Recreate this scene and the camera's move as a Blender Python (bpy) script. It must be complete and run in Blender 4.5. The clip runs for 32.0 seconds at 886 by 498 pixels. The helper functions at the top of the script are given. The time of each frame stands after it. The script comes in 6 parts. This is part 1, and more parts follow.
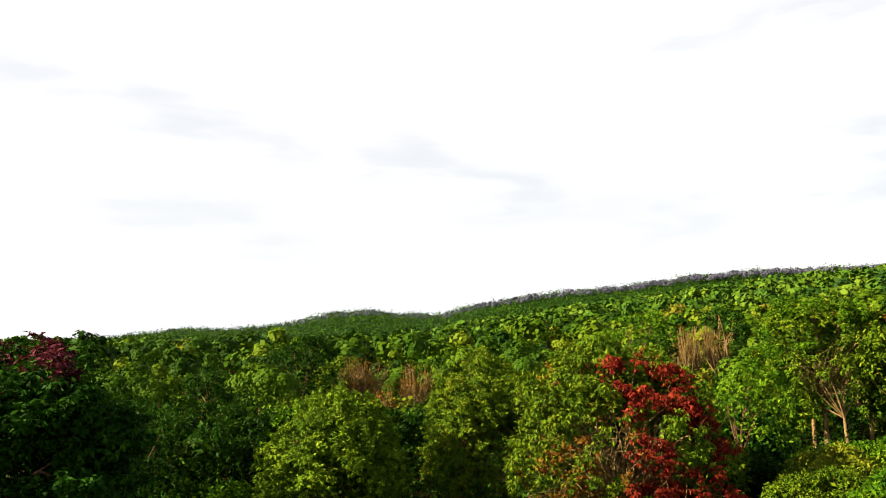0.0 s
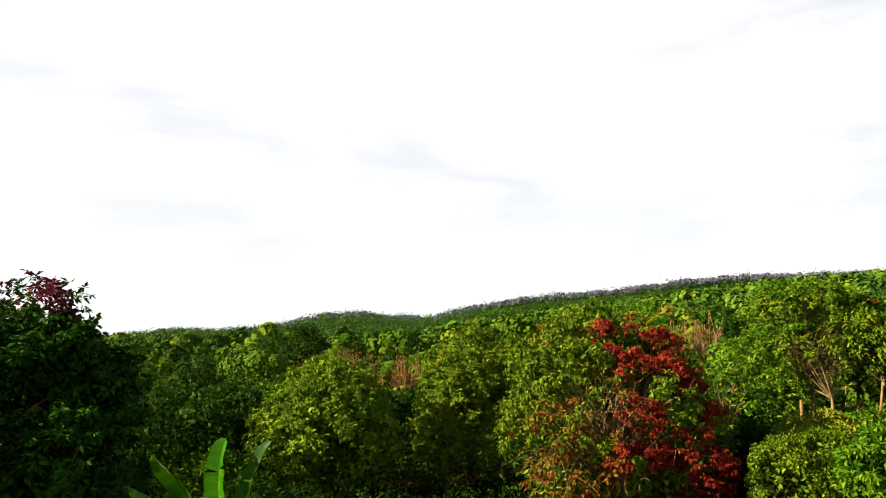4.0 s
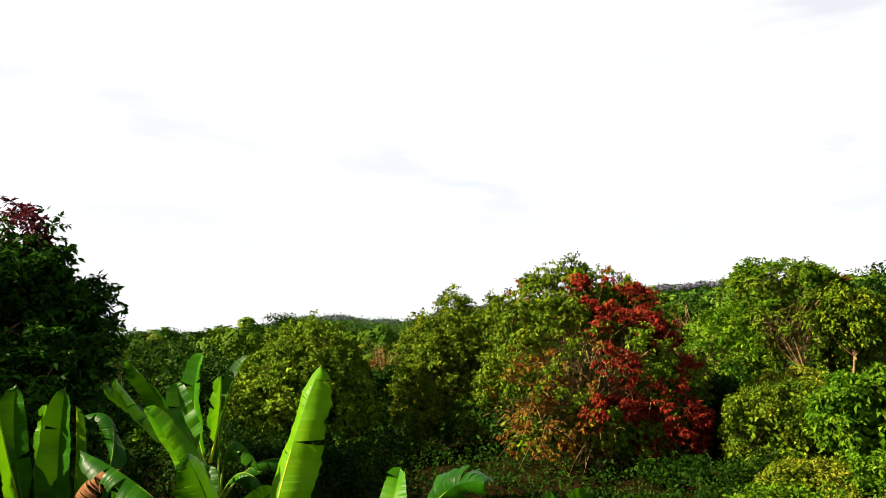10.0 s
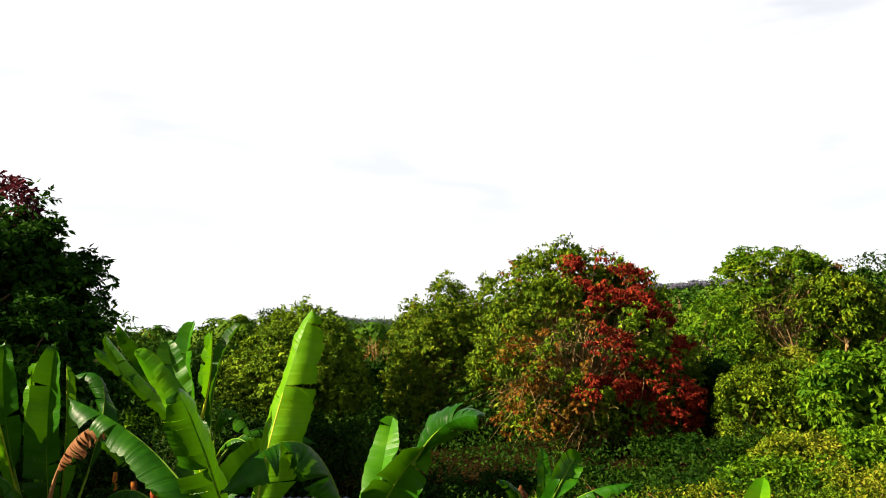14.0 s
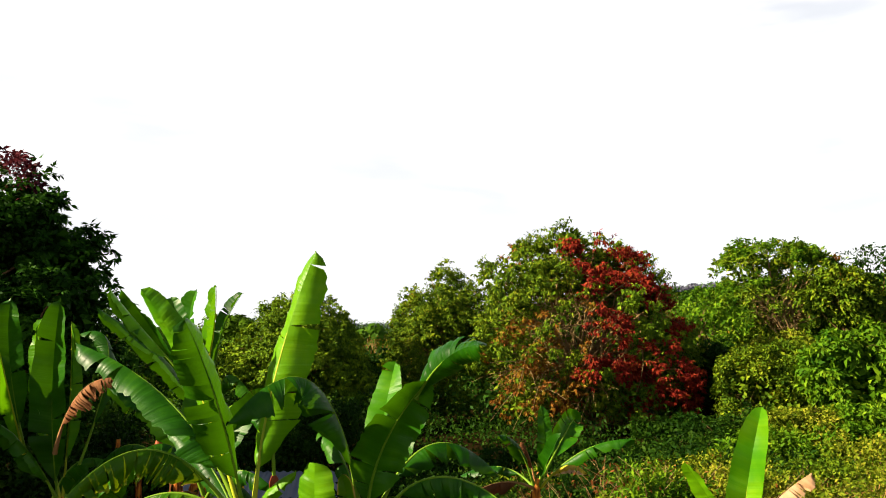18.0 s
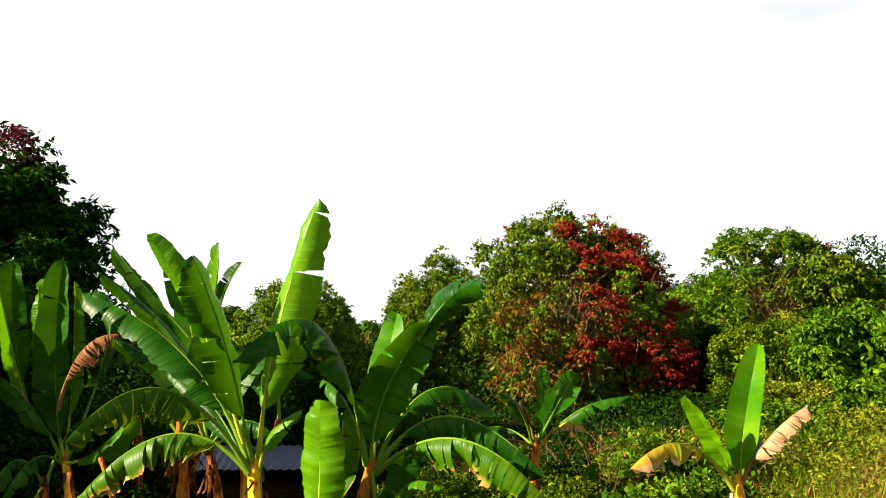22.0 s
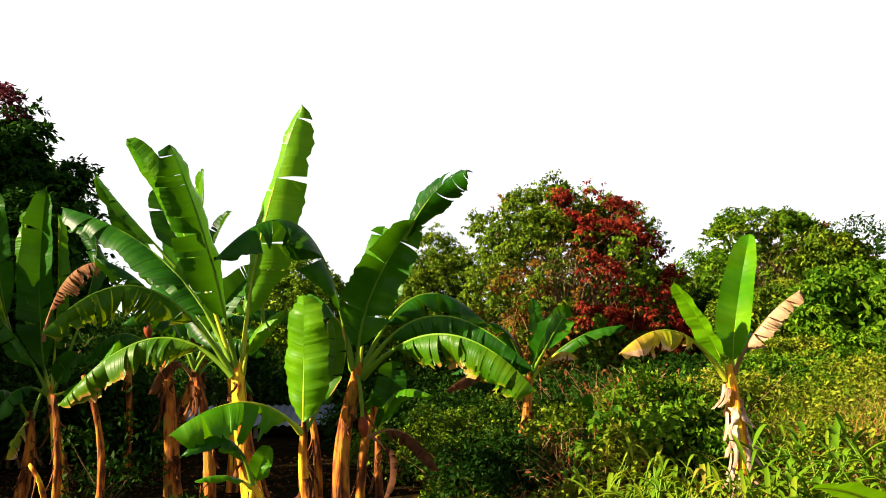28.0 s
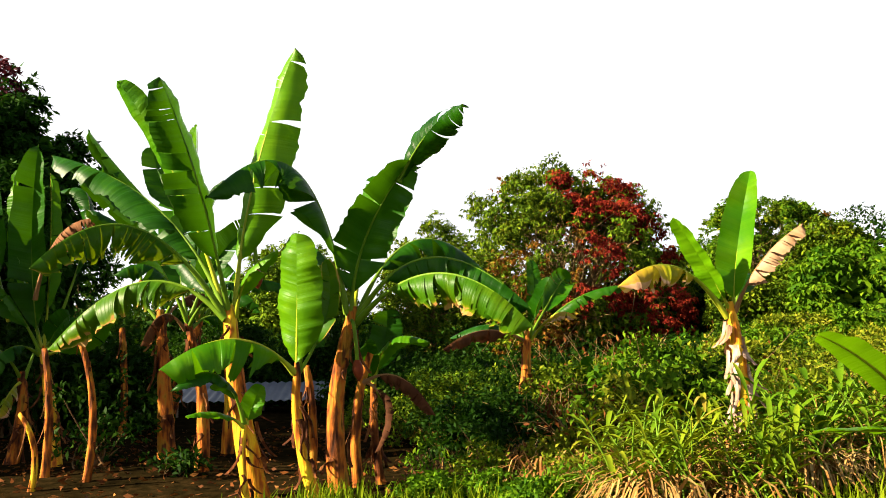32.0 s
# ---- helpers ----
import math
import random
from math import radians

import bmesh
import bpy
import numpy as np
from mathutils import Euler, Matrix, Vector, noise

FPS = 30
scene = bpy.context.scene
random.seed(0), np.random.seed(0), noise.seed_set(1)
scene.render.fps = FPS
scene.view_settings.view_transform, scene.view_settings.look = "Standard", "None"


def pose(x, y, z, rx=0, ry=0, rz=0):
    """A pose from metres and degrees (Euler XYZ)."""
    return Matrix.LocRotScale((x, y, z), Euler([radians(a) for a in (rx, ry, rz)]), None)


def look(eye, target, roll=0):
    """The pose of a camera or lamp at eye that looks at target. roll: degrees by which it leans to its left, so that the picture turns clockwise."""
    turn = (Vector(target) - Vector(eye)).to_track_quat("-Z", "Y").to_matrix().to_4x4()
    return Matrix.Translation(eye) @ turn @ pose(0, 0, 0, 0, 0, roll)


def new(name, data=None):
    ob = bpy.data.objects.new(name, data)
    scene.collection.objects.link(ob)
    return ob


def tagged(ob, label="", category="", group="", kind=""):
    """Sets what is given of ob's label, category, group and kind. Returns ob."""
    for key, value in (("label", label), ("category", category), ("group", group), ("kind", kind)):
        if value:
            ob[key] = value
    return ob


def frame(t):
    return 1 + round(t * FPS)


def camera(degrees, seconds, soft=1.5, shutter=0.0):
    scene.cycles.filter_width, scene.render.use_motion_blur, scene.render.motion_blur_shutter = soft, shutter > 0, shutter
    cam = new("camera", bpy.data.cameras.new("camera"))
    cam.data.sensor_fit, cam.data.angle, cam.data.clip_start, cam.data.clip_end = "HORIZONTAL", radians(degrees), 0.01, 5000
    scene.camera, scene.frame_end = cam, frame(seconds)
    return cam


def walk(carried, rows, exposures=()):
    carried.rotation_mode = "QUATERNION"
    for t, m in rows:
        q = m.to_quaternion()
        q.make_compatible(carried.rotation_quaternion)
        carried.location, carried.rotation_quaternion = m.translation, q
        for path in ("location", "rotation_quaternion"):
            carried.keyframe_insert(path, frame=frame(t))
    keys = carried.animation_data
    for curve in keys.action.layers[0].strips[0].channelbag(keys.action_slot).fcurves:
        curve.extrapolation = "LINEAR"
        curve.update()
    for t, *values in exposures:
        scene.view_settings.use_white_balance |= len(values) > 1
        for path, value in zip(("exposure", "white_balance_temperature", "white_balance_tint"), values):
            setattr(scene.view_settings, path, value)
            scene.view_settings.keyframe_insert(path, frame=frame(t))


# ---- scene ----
# ---- camera and its path ----
cam = camera(57.3, 32.0, 1.0)
PATH = [
    (0, (1.031, 0.241, 7.064), (1.031, 2.228, 7.293), 0.0),
    (0.5, (1.019, 0.166, 6.938), (1.025, 2.153, 7.165), 0.0),
    (1, (0.98, 0.14, 6.781), (0.991, 2.127, 7.009), 0.1),
    (1.5, (0.97, 0.122, 6.627), (0.982, 2.109, 6.857), 0.2),
    (2, (0.957, 0.101, 6.457), (0.969, 2.088, 6.688), 0.2),
    (2.5, (0.951, 0.092, 6.31), (0.964, 2.078, 6.544), 0.1),
    (3, (0.964, 0.114, 6.148), (0.977, 2.1, 6.382), 0.3),
    (3.5, (0.985, 0.147, 6.032), (1.001, 2.134, 6.267), 0.4),
    (5.5, (0.983, 0.204, 5.387), (1.022, 2.189, 5.625), 0.6),
    (6, (0.989, 0.185, 5.231), (1.032, 2.17, 5.469), 0.6),
    (6.5, (1.001, 0.157, 5.081), (1.045, 2.142, 5.321), 0.6),
    (7, (1.017, 0.131, 4.924), (1.064, 2.116, 5.166), 0.7),
    (7.5, (1.013, 0.156, 4.841), (1.064, 2.141, 5.082), 0.8),
    (8, (1.004, 0.172, 4.74), (1.062, 2.156, 4.983), 0.8),
    (8.5, (1.017, 0.19, 4.67), (1.076, 2.174, 4.915), 0.7),
    (9, (1.016, 0.223, 4.593), (1.08, 2.207, 4.839), 0.7),
    (9.5, (1.032, 0.238, 4.518), (1.1, 2.222, 4.764), 0.7),
    (10, (1.037, 0.258, 4.43), (1.107, 2.241, 4.679), 0.7),
    (10.5, (1.028, 0.25, 4.368), (1.102, 2.233, 4.616), 0.7),
    (11, (1.04, 0.256, 4.297), (1.117, 2.239, 4.545), 0.6),
    (11.5, (1.034, 0.267, 4.227), (1.115, 2.25, 4.476), 0.7),
    (12, (1.03, 0.281, 4.131), (1.115, 2.264, 4.381), 0.7),
    (12.5, (1.044, 0.316, 4.07), (1.131, 2.299, 4.319), 0.6),
    (13, (1.049, 0.337, 4.018), (1.137, 2.319, 4.267), 0.5),
    (13.5, (1.054, 0.343, 3.951), (1.142, 2.325, 4.201), 0.5),
    (14, (1.055, 0.361, 3.893), (1.142, 2.344, 4.143), 0.5),
    (14.5, (1.064, 0.363, 3.837), (1.148, 2.345, 4.087), 0.5),
    (16.5, (1.072, 0.359, 3.49), (1.155, 2.34, 3.752), 0.4),
    (17, (1.066, 0.363, 3.409), (1.152, 2.343, 3.673), 0.4),
    (17.5, (1.047, 0.348, 3.349), (1.136, 2.329, 3.612), 0.3),
    (18, (1.03, 0.33, 3.287), (1.12, 2.311, 3.548), 0.3),
    (18.5, (1.016, 0.31, 3.211), (1.107, 2.291, 3.472), 0.2),
    (19, (0.976, 0.285, 3.137), (1.07, 2.266, 3.397), 0.1),
    (19.5, (0.975, 0.295, 3.074), (1.064, 2.276, 3.334), 0.0),
    (20, (0.975, 0.288, 3.039), (1.062, 2.268, 3.304), 0.0),
    (20.5, (0.963, 0.28, 2.981), (1.058, 2.26, 3.247), 0.3),
    (21, (0.949, 0.28, 2.903), (1.051, 2.26, 3.166), 0.3),
    (21.5, (0.929, 0.275, 2.834), (1.037, 2.254, 3.096), 0.1),
    (22, (0.94, 0.284, 2.764), (1.048, 2.264, 3.025), 0.1),
    (22.5, (0.949, 0.307, 2.688), (1.059, 2.287, 2.952), -0.0),
    (23, (0.952, 0.306, 2.619), (1.064, 2.286, 2.879), -0.0),
    (23.5, (0.951, 0.316, 2.535), (1.064, 2.296, 2.794), -0.1),
    (24, (0.967, 0.333, 2.471), (1.079, 2.312, 2.734), -0.3),
    (24.5, (0.987, 0.373, 2.376), (1.101, 2.351, 2.643), -0.3),
    (25, (0.992, 0.397, 2.297), (1.107, 2.376, 2.562), -0.3),
    (25.5, (1.014, 0.42, 2.215), (1.124, 2.399, 2.48), -0.5),
    (27.5, (1.067, 0.512, 1.922), (1.178, 2.491, 2.191), -0.7),
    (28, (1.074, 0.53, 1.857), (1.184, 2.509, 2.123), -0.7),
    (28.5, (1.083, 0.561, 1.793), (1.185, 2.541, 2.059), -0.7),
    (29, (1.091, 0.581, 1.732), (1.187, 2.561, 1.999), -0.8),
    (29.5, (1.091, 0.602, 1.672), (1.186, 2.582, 1.938), -0.7),
    (30, (1.095, 0.624, 1.605), (1.189, 2.603, 1.874), -0.8),
    (30.5, (1.096, 0.65, 1.532), (1.193, 2.629, 1.803), -0.8),
    (31, (1.102, 0.686, 1.453), (1.202, 2.665, 1.724), -0.9),
    (31.5, (1.104, 0.708, 1.378), (1.209, 2.687, 1.651), -0.9),
    (32, (1.119, 0.717, 1.344), (1.228, 2.695, 1.614), -0.9),
]
walk(cam, [(t, look(eye, target, roll)) for t, eye, target, roll in PATH], [(0.0, 1.97), (9.0, 2.02), (20.0, 2.1), (28.0, 2.25), (32.0, 2.3)])


# ---- world, sun ----
SUN_DIR = Vector((-0.875, -0.2, 0.45)).normalized()      # towards the sun
world = bpy.data.worlds.new("world")
scene.world = world
world.use_nodes = True
wn, wl = world.node_tree.nodes, world.node_tree.links
wn.clear()
sky = wn.new("ShaderNodeTexSky")
sky.sky_type, sky.sun_disc = "NISHITA", False
sky.sun_elevation = math.asin(SUN_DIR.z)
sky.sun_rotation = math.atan2(SUN_DIR.x, SUN_DIR.y)
sky.air_density, sky.dust_density = 1.0, 2.0
w_scale = wn.new("ShaderNodeVectorMath")
w_scale.operation = "SCALE"
w_scale.inputs["Scale"].default_value = 0.03
wl.new(sky.outputs[0], w_scale.inputs[0])
w_co = wn.new("ShaderNodeTexCoord")
w_map = wn.new("ShaderNodeMapping")
w_map.inputs["Scale"].default_value = (2.2, 2.2, 9.0)
wl.new(w_co.outputs["Generated"], w_map.inputs[0])
w_noise = wn.new("ShaderNodeTexNoise")
w_noise.inputs["Scale"].default_value = 3.0
w_noise.inputs["Detail"].default_value = 5.0
wl.new(w_map.outputs[0], w_noise.inputs["Vector"])
w_off = wn.new("ShaderNodeVectorMath")                  # ragged cloud edges
w_off.operation = "MULTIPLY_ADD"
w_off.inputs[1].default_value, w_off.inputs[2].default_value = (0.3, 0.0, 0.12), (-0.15, 0.0, -0.06)
wl.new(w_noise.outputs["Color"], w_off.inputs[0])
w_dir = wn.new("ShaderNodeVectorMath")
wl.new(w_co.outputs["Generated"], w_dir.inputs[0])
wl.new(w_off.outputs[0], w_dir.inputs[1])


def math_node(op, a, b):
    m = wn.new("ShaderNodeMath")
    m.operation = op
    for k, v in enumerate((a, b)):
        if isinstance(v, float):
            m.inputs[k].default_value = v
        else:
            wl.new(v, m.inputs[k])
    return m.outputs[0]


def cloud_bank(x, z, wide, high, tilt, depth):
    """One thin grey-blue cloud bank in the northern sky, its middle towards (x, z)."""
    m, ln, mr = wn.new("ShaderNodeMapping"), wn.new("ShaderNodeVectorMath"), wn.new("ShaderNodeMapRange")
    m.vector_type = "TEXTURE"
    m.inputs["Location"].default_value = (x, 0.95, z)
    m.inputs["Rotation"].default_value = (0, radians(tilt), 0)
    m.inputs["Scale"].default_value = (wide, 1.0, high)
    wl.new(w_dir.outputs[0], m.inputs[0])
    ln.operation = "LENGTH"
    wl.new(m.outputs[0], ln.inputs[0])
    mr.interpolation_type = "SMOOTHSTEP"
    for key, val in zip(("From Min", "From Max", "To Min", "To Max"), (0.1, 1.4, depth * 0.95, 0.0)):
        mr.inputs[key].default_value = val
    wl.new(ln.outputs["Value"], mr.inputs["Value"])
    return mr.outputs[0]


w_shade = None
for bank in ((-0.29, 0.25, 0.11, 0.035, 6, 0.22), (-0.2, 0.235, 0.09, 0.022, 6, 0.18), (-0.02, 0.222, 0.09, 0.036, 10, 0.23), (0.09, 0.195, 0.12, 0.036, 12, 0.23), (-0.27, 0.143, 0.13, 0.034, 0, 0.2),
             (0.3, 0.352, 0.06, 0.03, -20, 0.16), (0.4, 0.374, 0.1, 0.035, 0, 0.3), (0.465, 0.228, 0.06, 0.02, 5, 0.22), (0.47, 0.172, 0.055, 0.032, 0, 0.24), (0.16, 0.16, 0.2, 0.03, 0, 0.17),
             (0.3, 0.14, 0.1, 0.028, 0, 0.19), (-0.45, 0.3, 0.12, 0.03, 5, 0.2), (0.7, 0.3, 0.14, 0.04, 0, 0.2)):
    w_one = cloud_bank(*bank)
    w_shade = w_one if w_shade is None else math_node("MAXIMUM", w_shade, w_one)
w_clear = math_node("SUBTRACT", 1.0, w_shade)
w_mix = wn.new("ShaderNodeMix")
w_mix.data_type = "RGBA"
w_mix.inputs[7].default_value = (0.275, 0.275, 0.28, 1)     # thin bright cloud
w_sep = wn.new("ShaderNodeSeparateXYZ")                # the bright haze thins out towards the zenith
wl.new(w_co.outputs["Generated"], w_sep.inputs[0])
w_high = wn.new("ShaderNodeMapRange")
w_high.interpolation_type = "SMOOTHSTEP"
for w_k, w_v in zip(("From Min", "From Max", "To Min", "To Max"), (0.42, 0.58, 1.0, 0.06)):
    w_high.inputs[w_k].default_value = w_v
wl.new(w_sep.outputs[2], w_high.inputs["Value"])
w_fac = wn.new("ShaderNodeMath")
w_fac.operation = "MULTIPLY"
wl.new(w_clear, w_fac.inputs[0])
wl.new(w_high.outputs[0], w_fac.inputs[1])
wl.new(w_fac.outputs[0], w_mix.inputs[0])
wl.new(w_scale.outputs[0], w_mix.inputs[6])
w_bg = wn.new("ShaderNodeBackground")
wl.new(w_mix.outputs[2], w_bg.inputs[0])
w_out = wn.new("ShaderNodeOutputWorld")
wl.new(w_bg.outputs[0], w_out.inputs[0])

sun_data = bpy.data.lights.new("sun", "SUN")
sun_data.energy, sun_data.angle, sun_data.color = 5.0, radians(0.5), (1.0, 0.84, 0.58)
sun = new("sun", sun_data)
sun.matrix_world = look((-30, -20, 40), Vector((-30, -20, 40)) - SUN_DIR)


# ---- materials ----
def base_mat(name):
    m = bpy.data.materials.new(name)
    m.use_nodes = True
    m.node_tree.nodes.clear()
    return m, m.node_tree.nodes, m.node_tree.links


def ramp_node(n, stops):
    r = n.new("ShaderNodeValToRGB")
    while len(r.color_ramp.elements) < len(stops):
        r.color_ramp.elements.new(0.5)
    for e, (p, c) in zip(r.color_ramp.elements, stops):
        e.position, e.color = p, (*c, 1)
    return r


def leaf_mat(name, stops, glow=(0.2, 0.4, 0.02), through_part=0.3, rough=0.6, patch=1.2, tone=False, deep=0.36):
    """Foliage: each leaf takes its own tone from stops, shifted in patches over the crown; light shines through."""
    m, n, l = base_mat(name)
    geo, co, noi = n.new("ShaderNodeNewGeometry"), n.new("ShaderNodeTexCoord"), n.new("ShaderNodeTexNoise")
    noi.inputs["Scale"].default_value, noi.inputs["Detail"].default_value = patch, 2.0
    l.new(co.outputs["Object"], noi.inputs["Vector"])
    mix = n.new("ShaderNodeMath")
    mix.operation = "MULTIPLY_ADD"
    mix.inputs[1].default_value = 0.55
    l.new(geo.outputs["Random Per Island"], mix.inputs[0])
    sc = n.new("ShaderNodeMath")
    sc.operation = "MULTIPLY_ADD"
    sc.inputs[1].default_value, sc.inputs[2].default_value = 1.1, -0.35
    l.new(noi.outputs[0], sc.inputs[0])
    l.new(sc.outputs[0], mix.inputs[2])
    r = ramp_node(n, [(q, tuple(v * deep for v in k)) for q, k in stops])
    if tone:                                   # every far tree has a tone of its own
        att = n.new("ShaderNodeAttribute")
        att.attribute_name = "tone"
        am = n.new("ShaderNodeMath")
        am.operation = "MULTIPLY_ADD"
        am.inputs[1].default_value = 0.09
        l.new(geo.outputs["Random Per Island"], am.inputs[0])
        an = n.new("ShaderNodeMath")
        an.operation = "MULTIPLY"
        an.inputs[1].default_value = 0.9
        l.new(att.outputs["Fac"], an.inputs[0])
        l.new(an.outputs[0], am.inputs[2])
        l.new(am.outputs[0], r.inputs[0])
    else:
        l.new(mix.outputs[0], r.inputs[0])
    p, t, s, o = n.new("ShaderNodeBsdfPrincipled"), n.new("ShaderNodeBsdfTranslucent"), n.new("ShaderNodeMixShader"), n.new("ShaderNodeOutputMaterial")
    p.inputs["Roughness"].default_value = rough
    p.inputs["Specular IOR Level"].default_value = 0.03
    l.new(r.outputs[0], p.inputs["Base Color"])
    t.inputs[0].default_value = (*(v * 0.3 for v in glow), 1)
    s.inputs[0].default_value = through_part
    l.new(p.outputs[0], s.inputs[1])
    l.new(t.outputs[0], s.inputs[2])
    l.new(s.outputs[0], o.inputs[0])
    return m


def blade_mat(name, stops, glow, through_part=0.35, rough=0.38, spots=0.0, spot_colour=(0.3, 0.17, 0.05), edge_colour=(0.2, 0.24, 0.006), deep=0.36):
    """Banana blade: fine veins run from the midrib to the margin, tone drifts along the leaf, brown margins where spots > 0."""
    m, n, l = base_mat(name)
    uv, sep = n.new("ShaderNodeUVMap"), n.new("ShaderNodeSeparateXYZ")
    uv.uv_map = "along"
    l.new(uv.outputs[0], sep.inputs[0])
    comb = n.new("ShaderNodeCombineXYZ")
    l.new(sep.outputs[0], comb.inputs[0])
    obr = n.new("ShaderNodeObjectInfo")
    l.new(obr.outputs["Random"], comb.inputs[2])
    vein = n.new("ShaderNodeTexNoise")
    vein.inputs["Scale"].default_value, vein.inputs["Detail"].default_value = 26.0, 6.0
    l.new(comb.outputs[0], vein.inputs["Vector"])
    co, noi = n.new("ShaderNodeTexCoord"), n.new("ShaderNodeTexNoise")
    noi.inputs["Scale"].default_value, noi.inputs["Detail"].default_value = 3.5, 4.0
    l.new(co.outputs["Object"], noi.inputs["Vector"])
    a = n.new("ShaderNodeMath")
    a.operation = "MULTIPLY_ADD"
    a.inputs[1].default_value = 0.4
    l.new(vein.outputs[0], a.inputs[0])
    b = n.new("ShaderNodeMath")
    b.operation = "MULTIPLY_ADD"
    own = n.new("ShaderNodeMath")
    own.operation = "MULTIPLY_ADD"
    own.inputs[1].default_value, own.inputs[2].default_value = 0.34, -0.44
    l.new(obr.outputs["Random"], own.inputs[0])
    b.inputs[1].default_value = 1.1
    l.new(noi.outputs[0], b.inputs[0])
    l.new(own.outputs[0], b.inputs[2])
    l.new(b.outputs[0], a.inputs[2])
    r = ramp_node(n, [(q, tuple(v * deep for v in k)) for q, k in stops])
    l.new(a.outputs[0], r.inputs[0])
    colour = r.outputs[0]
    if spots > 0:                      # dry margin: across coordinate plus noise
        e = n.new("ShaderNodeMath")
        e.operation = "MULTIPLY_ADD"
        e.inputs[1].default_value = 0.9
        l.new(noi.outputs[0], e.inputs[0])
        l.new(sep.outputs[1], e.inputs[2])
        half = n.new("ShaderNodeMath")
        half.operation = "MULTIPLY"
        half.inputs[1].default_value = 0.5
        l.new(e.outputs[0], half.inputs[0])
        for start, soft_by, tint in ((1.4 - spots, 0.14, edge_colour), (1.5 - spots, 0.05, spot_colour)):
            q = ramp_node(n, [(start / 2, (0, 0, 0)), ((start + soft_by) / 2, (1, 1, 1))])
            l.new(half.outputs[0], q.inputs[0])
            mx = n.new("ShaderNodeMix")
            mx.data_type = "RGBA"
            mx.inputs[7].default_value = (*tint, 1)
            l.new(q.outputs[0], mx.inputs[0])
            l.new(colour, mx.inputs[6])
            colour = mx.outputs[2]
    p, t, s, o = n.new("ShaderNodeBsdfPrincipled"), n.new("ShaderNodeBsdfTranslucent"), n.new("ShaderNodeMixShader"), n.new("ShaderNodeOutputMaterial")
    p.inputs["Roughness"].default_value = rough
    p.inputs["Specular IOR Level"].default_value = 0.1
    pleat = n.new("ShaderNodeTexNoise")          # broad pleats between groups of veins
    pleat.inputs["Scale"].default_value, pleat.inputs["Detail"].default_value = 7.0, 2.0
    l.new(comb.outputs[0], pleat.inputs["Vector"])
    high = n.new("ShaderNodeMath")
    high.operation = "MULTIPLY_ADD"
    high.inputs[1].default_value = 3.0
    l.new(pleat.outputs[0], high.inputs[0])
    l.new(vein.outputs[0], high.inputs[2])
    bump = n.new("ShaderNodeBump")
    bump.inputs["Strength"].default_value, bump.inputs["Distance"].default_value = 0.5, 0.016
    l.new(high.outputs[0], bump.inputs["Height"])
    l.new(bump.outputs[0], p.inputs["Normal"])
    l.new(colour, p.inputs["Base Color"])
    t.inputs[0].default_value = (*(v * 0.3 for v in glow), 1)
    s.inputs[0].default_value = through_part
    l.new(p.outputs[0], s.inputs[1])
    l.new(t.outputs[0], s.inputs[2])
    l.new(s.outputs[0], o.inputs[0])
    return m


def rough_mat(name, stops, scale=6.0, stretch=(1, 1, 1), rough=0.8, bump_by=0.5, metal=0.0, deep=0.6, gloss=0.08):
    """Bark, soil, straw, metal: noise at two scales, stretched along the grain."""
    m, n, l = base_mat(name)
    co, mp = n.new("ShaderNodeTexCoord"), n.new("ShaderNodeMapping")
    mp.inputs["Scale"].default_value = stretch
    l.new(co.outputs["Object"], mp.inputs[0])
    n1, n2 = n.new("ShaderNodeTexNoise"), n.new("ShaderNodeTexNoise")
    n1.inputs["Scale"].default_value, n1.inputs["Detail"].default_value = scale, 6.0
    n2.inputs["Scale"].default_value, n2.inputs["Detail"].default_value = scale * 0.17, 3.0
    l.new(mp.outputs[0], n1.inputs["Vector"])
    l.new(co.outputs["Object"], n2.inputs["Vector"])
    a = n.new("ShaderNodeMath")
    a.operation = "MULTIPLY_ADD"
    a.inputs[1].default_value = 0.6
    h = n.new("ShaderNodeMath")
    h.operation = "MULTIPLY"
    h.inputs[1].default_value = 0.42
    l.new(n2.outputs[0], h.inputs[0])
    l.new(n1.outputs[0], a.inputs[0])
    l.new(h.outputs[0], a.inputs[2])
    r = ramp_node(n, [(q, tuple(v * deep for v in k)) for q, k in stops])
    l.new(a.outputs[0], r.inputs[0])
    p, o, bump = n.new("ShaderNodeBsdfPrincipled"), n.new("ShaderNodeOutputMaterial"), n.new("ShaderNodeBump")
    p.inputs["Roughness"].default_value, p.inputs["Metallic"].default_value = rough, metal
    p.inputs["Specular IOR Level"].default_value = gloss
    bump.inputs["Strength"].default_value, bump.inputs["Distance"].default_value = bump_by, 0.03
    l.new(n1.outputs[0], bump.inputs["Height"])
    l.new(bump.outputs[0], p.inputs["Normal"])
    l.new(r.outputs[0], p.inputs["Base Color"])
    l.new(p.outputs[0], o.inputs[0])
    return m


